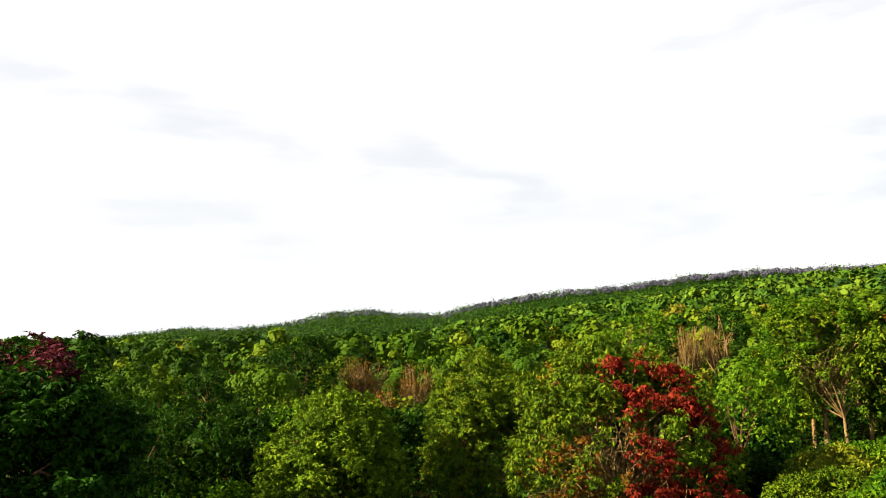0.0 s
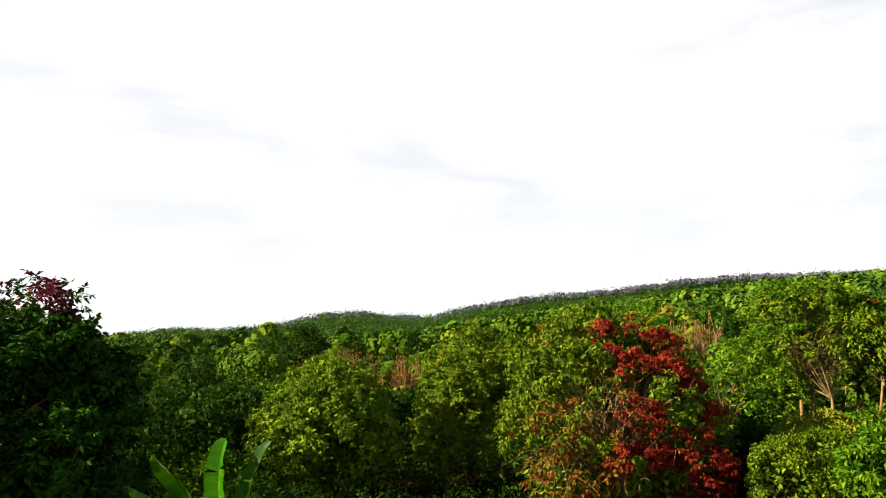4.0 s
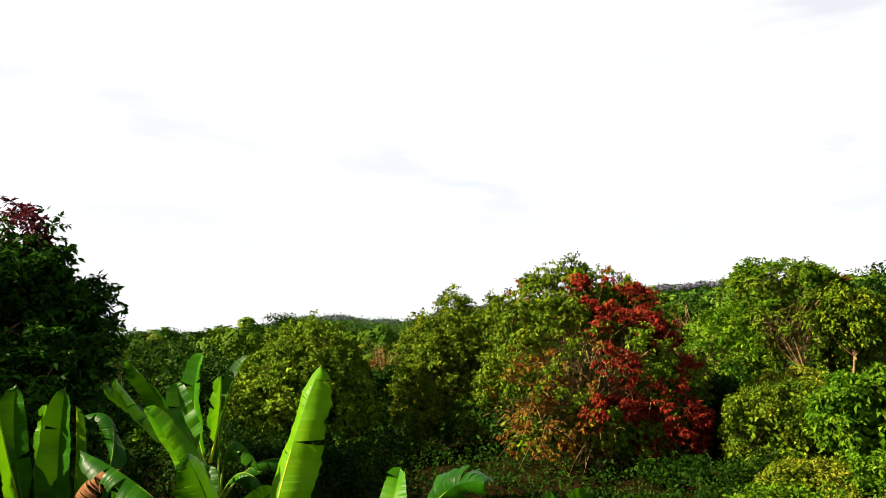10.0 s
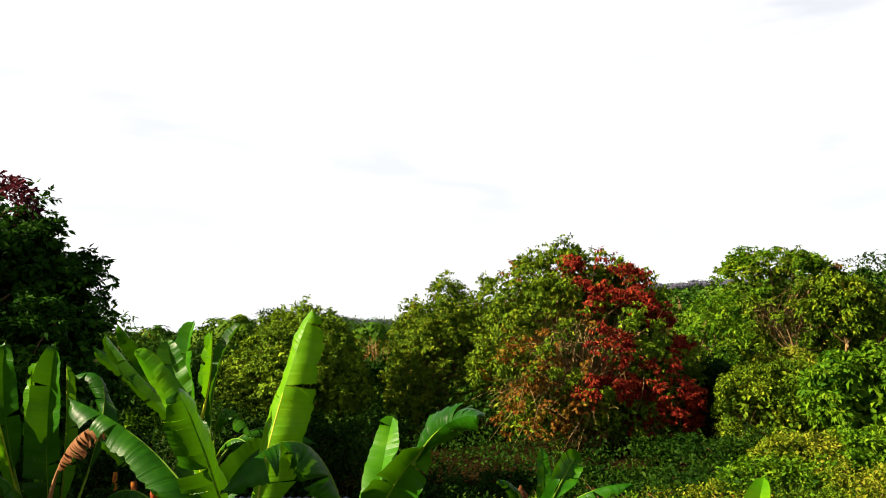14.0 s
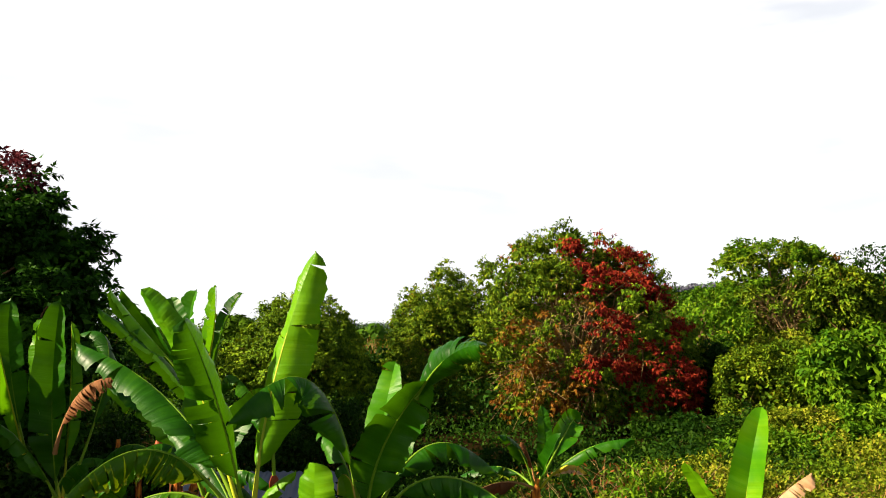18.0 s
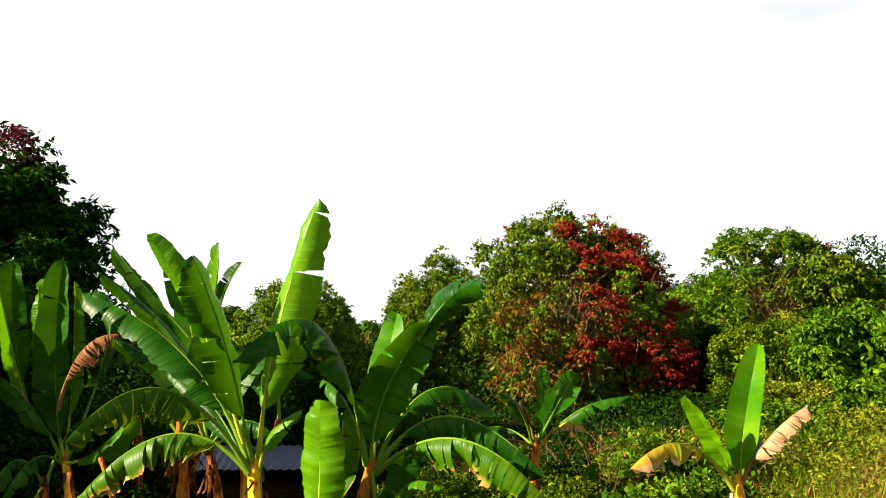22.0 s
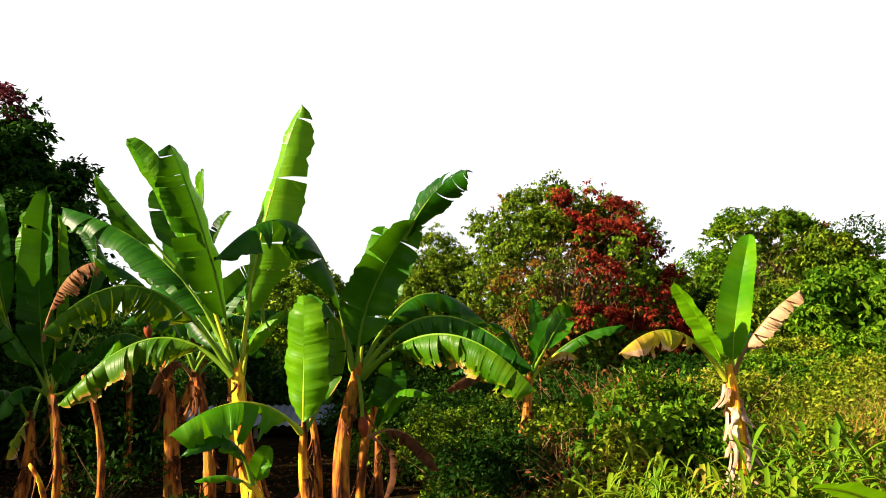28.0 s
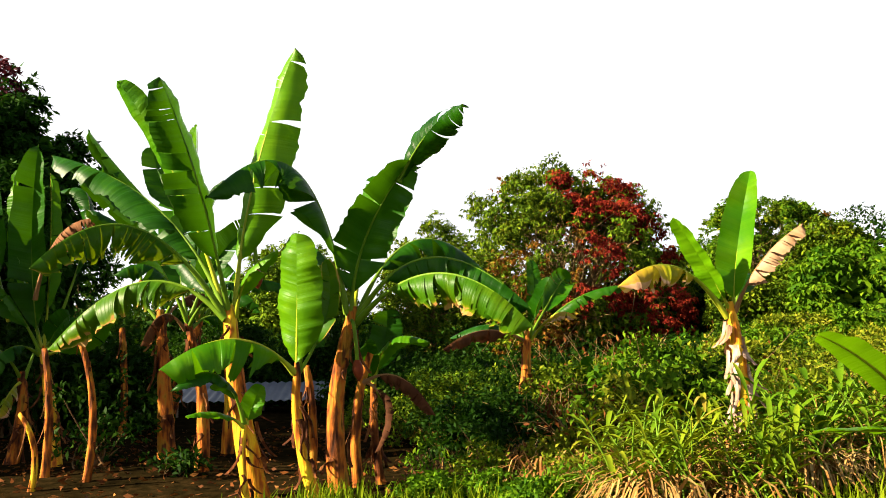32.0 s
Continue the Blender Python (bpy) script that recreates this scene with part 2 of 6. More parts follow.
G = dict(
    # very dark leaf; in the undergrowth its colour stands in for shade
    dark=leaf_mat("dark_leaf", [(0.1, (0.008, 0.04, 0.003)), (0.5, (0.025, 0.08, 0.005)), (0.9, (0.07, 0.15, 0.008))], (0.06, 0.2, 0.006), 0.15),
    crown=leaf_mat("glossy_dark_leaf", [(0.1, (0.012, 0.05, 0.003)), (0.5, (0.03, 0.12, 0.006)), (0.9, (0.09, 0.26, 0.01))], (0.06, 0.2, 0.006), 0.1, deep=0.36),
    mango=leaf_mat("yellow_green_leaf", [(0.1, (0.035, 0.08, 0.008)), (0.5, (0.12, 0.23, 0.008)), (0.9, (0.3, 0.42, 0.016))], (0.26, 0.36, 0.005), 0.2, deep=0.68),
    olive=leaf_mat("olive_leaf", [(0.1, (0.025, 0.065, 0.005)), (0.5, (0.1, 0.19, 0.007)), (0.84, (0.27, 0.35, 0.014)), (0.96, (0.36, 0.2, 0.02))], (0.24, 0.3, 0.005), 0.2, deep=0.64),
    red=leaf_mat("red_leaf", [(0.1, (0.12, 0.01, 0.008)), (0.5, (0.25, 0.024, 0.012)), (0.72, (0.34, 0.045, 0.016)), (0.86, (0.38, 0.1, 0.02)), (0.97, (0.24, 0.22, 0.015))], (0.4, 0.03, 0.025), 0.15, patch=3.5, deep=0.62),
    purple=leaf_mat("purple_young_leaf", [(0.1, (0.05, 0.015, 0.025)), (0.6, (0.17, 0.03, 0.05)), (0.95, (0.3, 0.09, 0.1))], (0.3, 0.05, 0.06), 0.15, deep=0.5),
    rust=leaf_mat("rust_leaf", [(0.1, (0.2, 0.06, 0.012)), (0.45, (0.36, 0.14, 0.02)), (0.75, (0.36, 0.26, 0.02)), (0.95, (0.2, 0.26, 0.015))], (0.3, 0.14, 0.012), 0.2, patch=2.5, deep=0.42),
    bright=leaf_mat("bright_leaf", [(0.1, (0.03, 0.11, 0.005)), (0.5, (0.11, 0.25, 0.008)), (0.9, (0.3, 0.47, 0.016))], (0.2, 0.5, 0.008), 0.24, deep=0.5),
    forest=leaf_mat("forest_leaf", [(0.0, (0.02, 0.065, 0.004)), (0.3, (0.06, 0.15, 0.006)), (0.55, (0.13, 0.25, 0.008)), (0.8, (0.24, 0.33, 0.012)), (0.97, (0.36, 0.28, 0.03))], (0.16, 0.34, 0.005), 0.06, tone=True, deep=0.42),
    scrub=leaf_mat("scrub_leaf", [(0.05, (0.015, 0.055, 0.006)), (0.4, (0.03, 0.11, 0.008)), (0.7, (0.06, 0.17, 0.012)), (0.95, (0.13, 0.17, 0.02))], (0.1, 0.25, 0.01), 0.2, patch=0.5),
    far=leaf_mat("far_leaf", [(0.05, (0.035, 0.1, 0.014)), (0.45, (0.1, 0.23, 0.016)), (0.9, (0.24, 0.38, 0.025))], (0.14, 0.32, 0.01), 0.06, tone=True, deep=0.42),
    # distance haze is mixed into this leaf colour, for the ridge treetops
    haze=leaf_mat("haze_tinted_leaf", [(0.1, (0.07, 0.06, 0.11)), (0.9, (0.11, 0.12, 0.16))], (0.1, 0.12, 0.15), 0.1, patch=0.01, deep=0.9),
    grass=leaf_mat("grass_blade", [(0.1, (0.1, 0.2, 0.004)), (0.5, (0.24, 0.37, 0.008)), (0.85, (0.42, 0.5, 0.014)), (0.98, (0.5, 0.34, 0.06))], (0.32, 0.5, 0.006), 0.25, patch=0.5, deep=0.42),
    herb=leaf_mat("herb_leaf", [(0.1, (0.05, 0.13, 0.004)), (0.5, (0.23, 0.3, 0.014)), (0.9, (0.5, 0.46, 0.035))], (0.3, 0.42, 0.01), 0.22, patch=0.8, deep=0.5),
    straw=leaf_mat("dry_straw", [(0.1, (0.3, 0.1, 0.03)), (0.5, (0.52, 0.26, 0.07)), (0.9, (0.7, 0.5, 0.18))], (0.4, 0.2, 0.05), 0.2, deep=0.58),
    litter=leaf_mat("dead_leaf_litter", [(0.1, (0.08, 0.025, 0.008)), (0.6, (0.22, 0.07, 0.015)), (0.95, (0.6, 0.26, 0.07))], (0.3, 0.12, 0.03), 0.1, deep=0.42),
    ginger=leaf_mat("ginger_leaf", [(0.1, (0.06, 0.16, 0.006)), (0.42, (0.16, 0.33, 0.01)), (0.66, (0.4, 0.48, 0.02)), (0.9, (0.66, 0.36, 0.08))], (0.36, 0.48, 0.006), 0.25, patch=2.0, deep=0.42),
)
BLADE = dict(
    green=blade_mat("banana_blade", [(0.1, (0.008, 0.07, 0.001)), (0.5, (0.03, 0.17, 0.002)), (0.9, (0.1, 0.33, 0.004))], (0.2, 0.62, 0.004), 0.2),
    # lit and lime: brighter copies of the blade, sunlight put into their colour
    lit=blade_mat("sunlit_banana_blade", [(0.1, (0.025, 0.16, 0.001)), (0.5, (0.08, 0.32, 0.002)), (0.9, (0.22, 0.5, 0.005))], (0.3, 0.8, 0.004), 0.36, deep=0.46),
    lime=blade_mat("sunlit_lime_blade", [(0.1, (0.07, 0.24, 0.002)), (0.5, (0.16, 0.42, 0.003)), (0.9, (0.3, 0.6, 0.005))], (0.42, 0.95, 0.004), 0.36, deep=0.52),
    yellow=blade_mat("yellow_edged_blade", [(0.1, (0.03, 0.16, 0.002)), (0.5, (0.08, 0.26, 0.003)), (0.9, (0.2, 0.36, 0.005))], (0.35, 0.5, 0.005), 0.3, spots=0.07, spot_colour=(0.42, 0.22, 0.06), deep=0.42),
    gold=blade_mat("yellowing_blade", [(0.1, (0.12, 0.24, 0.006)), (0.4, (0.34, 0.34, 0.01)), (0.62, (0.6, 0.42, 0.03)), (0.88, (0.6, 0.3, 0.1))], (0.6, 0.5, 0.03), 0.3, spots=0.28, spot_colour=(0.62, 0.36, 0.2), edge_colour=(0.5, 0.36, 0.03), deep=0.7),
    dry=blade_mat("dry_blade", [(0.1, (0.2, 0.08, 0.03)), (0.5, (0.45, 0.26, 0.13)), (0.9, (0.65, 0.43, 0.27))], (0.5, 0.25, 0.1), 0.25, rough=0.7, deep=0.64),
    russet=blade_mat("russet_blade", [(0.1, (0.12, 0.035, 0.012)), (0.5, (0.38, 0.15, 0.05)), (0.9, (0.6, 0.34, 0.16))], (0.4, 0.15, 0.05), 0.2, rough=0.75, deep=0.42),
    brown=blade_mat("dead_brown_blade", [(0.1, (0.05, 0.015, 0.006)), (0.5, (0.13, 0.045, 0.015)), (0.9, (0.25, 0.1, 0.035))], (0.25, 0.07, 0.02), 0.15, rough=0.8, deep=0.45),
)
RIB = rough_mat("leaf_midrib", [(0.2, (0.08, 0.2, 0.01)), (0.8, (0.22, 0.36, 0.02))], 14, (1, 1, 0.2), 0.45, 0.1)
RIB_GOLD = rough_mat("yellow_petiole", [(0.3, (0.2, 0.3, 0.012)), (0.7, (0.5, 0.5, 0.03))], 14, (1, 1, 0.2), 0.45, 0.1, deep=0.72)
RIB_DRY = rough_mat("dry_midrib", [(0.2, (0.2, 0.09, 0.03)), (0.8, (0.42, 0.22, 0.09))], 14, (1, 1, 0.2), 0.7, 0.2)
STEM = rough_mat("banana_stem", [(0.36, (0.03, 0.012, 0.003)), (0.45, (0.34, 0.09, 0.01)), (0.52, (0.58, 0.25, 0.012)), (0.59, (0.62, 0.42, 0.016)), (0.66, (0.3, 0.08, 0.01))], 16, (1, 1, 0.12), 0.6, 0.9, deep=0.95)
STEM_DARK = rough_mat("old_banana_stem", [(0.36, (0.02, 0.008, 0.005)), (0.46, (0.14, 0.04, 0.01)), (0.54, (0.5, 0.14, 0.016)), (0.6, (0.42, 0.2, 0.02)), (0.67, (0.12, 0.04, 0.012))], 22, (1, 1, 0.16), 0.75, 1.0, deep=0.75)
SHEATH = rough_mat("dry_sheath", [(0.36, (0.02, 0.007, 0.004)), (0.5, (0.12, 0.035, 0.01)), (0.66, (0.42, 0.17, 0.05))], 24, (1, 1, 0.1), 0.85, 0.9)
SHEATH_PALE = rough_mat("pale_sheath", [(0.36, (0.14, 0.06, 0.035)), (0.48, (0.42, 0.25, 0.16)), (0.62, (0.7, 0.5, 0.38))], 22, (1, 1, 0.1), 0.8, 0.9)
BARK = rough_mat("bark", [(0.2, (0.05, 0.03, 0.015)), (0.5, (0.16, 0.09, 0.04)), (0.8, (0.32, 0.2, 0.09))], 12, (1, 1, 0.25), 0.85, 0.8)
BARK_PALE = rough_mat("pale_bark", [(0.3, (0.08, 0.045, 0.02)), (0.5, (0.25, 0.16, 0.06)), (0.7, (0.42, 0.3, 0.13))], 12, (1, 1, 0.25), 0.85, 0.7)
BLOSSOM = rough_mat("banana_blossom", [(0.2, (0.12, 0.015, 0.012)), (0.8, (0.4, 0.09, 0.02))], 20, (1, 1, 0.3), 0.5, 0.2)
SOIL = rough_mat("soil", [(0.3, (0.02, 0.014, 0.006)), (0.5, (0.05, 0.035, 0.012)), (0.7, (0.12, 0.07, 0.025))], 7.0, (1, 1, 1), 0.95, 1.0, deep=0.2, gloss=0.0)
ROOF = rough_mat("roof_sheet", [(0.2, (0.25, 0.3, 0.42)), (0.8, (0.55, 0.6, 0.7))], 4.0, (1, 1, 1), 0.4, 0.1, 0.3, deep=0.22)
WOOD = rough_mat("weathered_wood", [(0.2, (0.14, 0.1, 0.07)), (0.8, (0.4, 0.33, 0.26))], 12.0, (1, 1, 0.2), 0.85, 0.6)


# ---- building blocks ----
def thing(name, at, label, category, group="", kind=""):
    e = new(name)
    e.location = at
    return tagged(e, label, category, group, kind)


def put(name, me, mat, parent=None, label="", smooth=False):
    """Links a mesh given in world coordinates, under its parent if there is one."""
    me.materials.append(mat)
    if smooth:
        me.polygons.foreach_set("use_smooth", np.ones(len(me.polygons), bool))
    ob = new(name, me)
    if parent is not None:
        ob.parent = parent
        at = parent.location.copy()
        up = parent.parent
        while up is not None:
            at += up.location
            up = up.parent
        ob.matrix_parent_inverse = Matrix.Translation(-at)
    if label:
        ob["label"] = label
    return ob


def quads(name, co, faces=None, uv=None, tone=None):
    """A mesh from vertices (n, 3) and quads (m, 4); without faces every four vertices are one quad."""
    co = np.asarray(co, dtype=np.float32).reshape(-1, 3)
    faces = np.arange(len(co), dtype=np.int32).reshape(-1, 4) if faces is None else np.asarray(faces, dtype=np.int32)
    me = bpy.data.meshes.new(name)
    me.vertices.add(len(co))
    me.vertices.foreach_set("co", co.ravel())
    me.loops.add(faces.size)
    me.loops.foreach_set("vertex_index", faces.ravel())
    me.polygons.add(len(faces))
    me.polygons.foreach_set("loop_start", np.arange(0, faces.size, 4, dtype=np.int32))
    me.update(calc_edges=True)
    if tone is not None:
        me.attributes.new("tone", "FLOAT", "POINT").data.foreach_set("value", np.asarray(tone, dtype=np.float32))
    if uv is not None:
        layer = me.uv_layers.new(name="along")
        layer.data.foreach_set("uv", np.asarray(uv, dtype=np.float32)[faces.ravel()].ravel())
    return me


def unit(v):
    return v / np.maximum(np.linalg.norm(v, axis=-1, keepdims=True), 1e-9)


def leaf_quads(at, way, length, width, rng, facing=None, fold=0.2):
    """One folded rhombic leaf at each point, growing along way, its face towards facing (or turned at random)."""
    n = len(at)
    way = unit(way)
    side = unit(np.cross(way, rng.normal(size=(n, 3)) if facing is None else facing))
    nor = np.cross(side, way)
    length, width = np.broadcast_to(length, n)[:, None], np.broadcast_to(width, n)[:, None]
    mid = at + way * length * 0.45 + nor * width * fold
    return np.stack([at, mid + side * width * 0.5, at + way * length - nor * length * 0.12, mid - side * width * 0.5], axis=1)


def tube(points, radii, seg=8, wob=0.0, rng=None):
    """Vertices and quads of a round tube along points."""
    points, radii = np.asarray(points, float), np.asarray(radii, float)
    t = unit(np.gradient(points, axis=0))
    ref = np.array([0.0, 0, 1]) if abs(t[0][2]) < 0.85 else np.array([1.0, 0, 0])
    a = unit(np.cross(t, ref))
    b = np.cross(t, a)
    ang = np.arange(seg) * 2 * np.pi / seg
    r = radii[:, None] * (1 + (wob * rng.normal(size=(len(points), seg)) if wob else 0))
    co = points[:, None] + r[..., None] * (np.cos(ang)[None, :, None] * a[:, None] + np.sin(ang)[None, :, None] * b[:, None])
    i, j = np.meshgrid(np.arange(len(points) - 1), np.arange(seg), indexing="ij")
    k = (j + 1) % seg
    f = np.stack([i * seg + j, i * seg + k, (i + 1) * seg + k, (i + 1) * seg + j], -1).reshape(-1, 4)
    return co.reshape(-1, 3), f


def join(pieces):
    """Joins (vertices, quads) pieces."""
    cs, fs, at = [], [], 0
    for c, f in pieces:
        cs.append(c)
        fs.append(f + at)
        at += len(c)
    return np.concatenate(cs), np.concatenate(fs)


def bezier(a, m, b, n):
    """n points of the curve from a through m to b."""
    a, m, b = (np.asarray(p, float) for p in (a, m, b))
    c = 2 * m - 0.5 * (a + b)
    t = np.linspace(0, 1, n)[:, None]
    return (1 - t) ** 2 * a + 2 * t * (1 - t) * c + t * t * b


def smooth01(x, a, b):
    u = np.clip((np.asarray(x, float) - a) / (b - a), 0, 1)
    return u * u * (3 - 2 * u)


# ---- ground ----
HILL_AZ = np.array([-180, -60, -29, -22, -18, -14, -10, -5, 0, 5, 10, 14, 18, 24, 30, 60, 180.0])
HILL_EL = np.array([0, 0, -0.4, -0.4, -0.3, -0.25, -0.1, 0.2, 0.85, 1.6, 2.3, 2.8, 3.35, 4.05, 4.5, 4.5, 0.0])


def ground_z(x, y):
    """Height of the land: a flat grove floor, a bank that rises towards the right, a long wooded slope far off."""
    x, y = np.asarray(x, float), np.asarray(y, float)
    z = 0.2 + 0.55 * smooth01(x, 0.8, 9.0) + 0.4 * smooth01(y, 8, 26)
    z = z + 0.05 * np.sin(x * 1.3 + 0.5) * np.sin(y * 1.1)
    r, az = np.hypot(x - 1, y), np.degrees(np.arctan2(x - 1, y))
    el = np.interp(az, HILL_AZ, HILL_EL)
    z = z - 1.6 * smooth01(r, 30, 80) * smooth01(-az, -12, 4)
    return z + 700 * np.tan(np.radians(el)) * smooth01(r, 60, 760) * 0.97


rings = np.concatenate([np.arange(0, 30, 0.6), np.geomspace(30, 4000, 60)])
spokes = np.radians(np.concatenate([np.arange(-60, 60, 1.0), np.arange(60, 300, 8.0)]))
rr, aa = np.meshgrid(rings, spokes, indexing="ij")
gx, gy = 1 + rr * np.sin(aa), rr * np.cos(aa)
gz = ground_z(gx, gy)
ns = len(spokes)
gi, gj = np.meshgrid(np.arange(len(rings) - 1), np.arange(ns), indexing="ij")
gk = (gj + 1) % ns
ground_faces = np.stack([gi * ns + gj, (gi + 1) * ns + gj, (gi + 1) * ns + gk, gi * ns + gk], -1).reshape(-1, 4)
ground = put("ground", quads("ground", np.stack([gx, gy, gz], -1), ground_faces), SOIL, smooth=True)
tagged(ground, "dark soil floor of the grove rising to a wooded slope", "ground", kind="structure")


# ---- trees ----
def clump_centres(lobes, n, rng, shell=0.8, gaps=-0.3, gap_scale=0.6):
    """Centres of leaf clumps near the skin of a crown made of ellipsoid lobes (x, y, z, rx, ry, rz)."""
    lobes = np.asarray(lobes, float)
    weight = (lobes[:, 3] * lobes[:, 4] * lobes[:, 5]) ** (2 / 3)
    pick = rng.choice(len(lobes), n, p=weight / weight.sum())
    d = unit(rng.normal(size=(n, 3)) + np.array([0, 0, 0.12]))
    at = lobes[pick, :3] + d * lobes[pick, 3:] * (shell + (1 - shell) * rng.random(n))[:, None]
    inside = np.zeros(n, bool)                   # drop what lies deep inside another lobe
    for lb in lobes:
        inside |= (((at - lb[:3]) / lb[3:]) ** 2).sum(1) < 0.42
    keep = ~inside & np.array([noise.noise(Vector(p * gap_scale)) > gaps for p in at])
    return at[keep], d[keep]


def clump_leaves(at, out, per, radius, length, width, rng, droop=0.45):
    """Leaves in tufts: on the domed outer side of every clump, faces turned outwards."""
    n = len(at) * per
    size = np.repeat(rng.uniform(0.65, 1.35, len(at)), per) * radius
    d = unit(rng.normal(size=(n, 3)) + np.repeat(out, per, axis=0) * 0.7 + np.array([0, 0, 0.55]))
    spots = np.repeat(at, per, axis=0) + d * (size * rng.uniform(0.35, 1.0, n))[:, None] * np.array([1, 1, 0.75])
    way = d * 0.55 + rng.normal(size=(n, 3)) * 0.5 + np.array([0, 0, -droop])
    facing = d + rng.normal(size=(n, 3)) * 0.45 + np.array([0, 0, 0.35])
    k = rng.uniform(0.7, 1.25, n)
    return leaf_quads(spots, way, length * k, width * k, rng, facing)


def whorl_leaves(at, out, subs, per, radius, length, width, rng, droop=0.7):
    """Leaves in drooping rosettes, several rosettes on the outer side of every clump."""
    n = len(at) * subs
    o = np.repeat(out, subs, axis=0)
    d = unit(rng.normal(size=(n, 3)) + o * 0.8 + np.array([0, 0, 0.4]))
    hub = np.repeat(at, subs, axis=0) + d * (np.repeat(rng.uniform(0.6, 1.4, len(at)), subs) * radius * rng.uniform(0.3, 1.0, n))[:, None]
    m = n * per
    a = rng.uniform(0, 2 * np.pi, m)
    ring = np.stack([np.cos(a), np.sin(a), rng.uniform(-0.2, 0.35, m)], -1)
    base, axis = np.repeat(hub, per, axis=0), np.repeat(unit(d + o), per, axis=0)
    way = ring * 0.7 + axis * 0.4 + rng.normal(size=(m, 3)) * 0.3 + np.array([0, 0, -droop]) * rng.uniform(0.2, 1.8, (m, 1))
    k = rng.uniform(0.65, 1.25, m)
    return leaf_quads(base + ring * 0.02, way, length * k, width * k, rng, axis + np.array([0, 0, 0.4]) + rng.normal(size=(m, 3)) * 0.6, 0.12)


FOLIAGE = {"red": ("red_foliage", "deep red leaves"), "rust": ("rusty_foliage", "rust-brown sparse leaves"), "mango": ("yellow_green_foliage", "yellow-green leaves"),
           "purple": ("young_leaves", "purplish red young leaves"), "dark": ("foliage", ""), "crown": ("foliage", ""), "olive": ("foliage", ""), "bright": ("foliage", ""), "scrub": ("foliage", "")}


def tree(name, label, root, fork, lobes, seed, clumps=150, per=180, radius=0.5, length=0.17, width=0.07, leaf="dark", bark=None, r0=0.14,
         n_limbs=16, twigs=60, inner=0.25, droop=0.45, gaps=-0.3, kinds=None, group="", category="tree", shell=0.8, limb_r=0.34, whorl=0, thin=0.33):
    """A tree: trunk, limbs, twigs, and leaf clumps; kinds gives every clump its leaf colour."""
    rng = np.random.default_rng(seed)
    bark = bark or BARK
    root, fork = np.asarray(root, float), np.asarray(fork, float)
    t = thing(name, root, label, category, group)
    at, out = clump_centres(lobes, clumps, rng, shell, gaps)
    trunk_pts = bezier(root - np.array([0, 0, 0.15]), (root + fork) / 2 + rng.normal(size=3) * 0.08, fork, 8)
    flare = np.linspace(1, 0.62, 8)
    flare[0] = 1.35
    put("trunk", quads("trunk", *tube(trunk_pts, r0 * flare, 10, 0.05, rng)), bark, t, smooth=True)
    mids = []
    for e in at[rng.choice(len(at), min(n_limbs, len(at)), replace=False)]:
        m = (fork + e) / 2 + rng.normal(size=3) * 0.25 + np.array([0, 0, 0.12 * np.linalg.norm(e - fork)])
        pts = bezier(fork, m, e, 9)
        put("limb", quads("limb", *tube(pts, np.linspace(r0 * limb_r, r0 * 0.06, 9), 6)), bark, t, smooth=True)
        mids.extend(pts[3:8])
    mids, pieces = np.array(mids), []
    for _ in range(twigs):
        a, e = mids[rng.integers(len(mids))], at[rng.integers(len(at))] + rng.normal(size=3) * radius * 0.7
        if np.linalg.norm(e - a) < 2.4:
            pieces.append(tube(bezier(a, (a + e) / 2 + rng.normal(size=3) * 0.12, e, 5), np.linspace(r0 * 0.11, r0 * 0.03, 5), 4))
    if pieces:
        tagged(put("twig_mass", quads("twig_mass", *join(pieces)), bark, t), kind="stuff")
    keys = np.array([leaf] * len(at), dtype=object)
    if kinds is not None:
        keys = kinds(at, rng, keys)
    for key in sorted(set(keys)):
        pick = keys == key
        if whorl:
            subs = per if key != "rust" else max(1, int(per * thin))
            co = whorl_leaves(at[pick], out[pick], subs, whorl, radius, length, width, rng, droop)
        else:
            co = clump_leaves(at[pick], out[pick], per if key != "rust" else int(per * thin), radius, length, width, rng, droop)
        if key == leaf and inner > 0:            # leaves deep in the crown
            n_in = int(len(at) * per * max(1, whorl) * inner * 0.3)
            lb = np.asarray(lobes, float)[rng.integers(len(lobes), size=n_in)]
            spot = lb[:, :3] + unit(rng.normal(size=(n_in, 3))) * lb[:, 3:] * rng.uniform(0.2, 0.75, n_in)[:, None]
            co = np.concatenate([co, leaf_quads(spot, rng.normal(size=(n_in, 3)), length * 1.6, width * 2.0, rng)])
        nm, lab = FOLIAGE[key] if key != leaf else ("foliage", "")
        put(nm, quads(nm, co), G[key], t, lab)
    return t


def gz1(x, y):
    return float(ground_z(x, y))


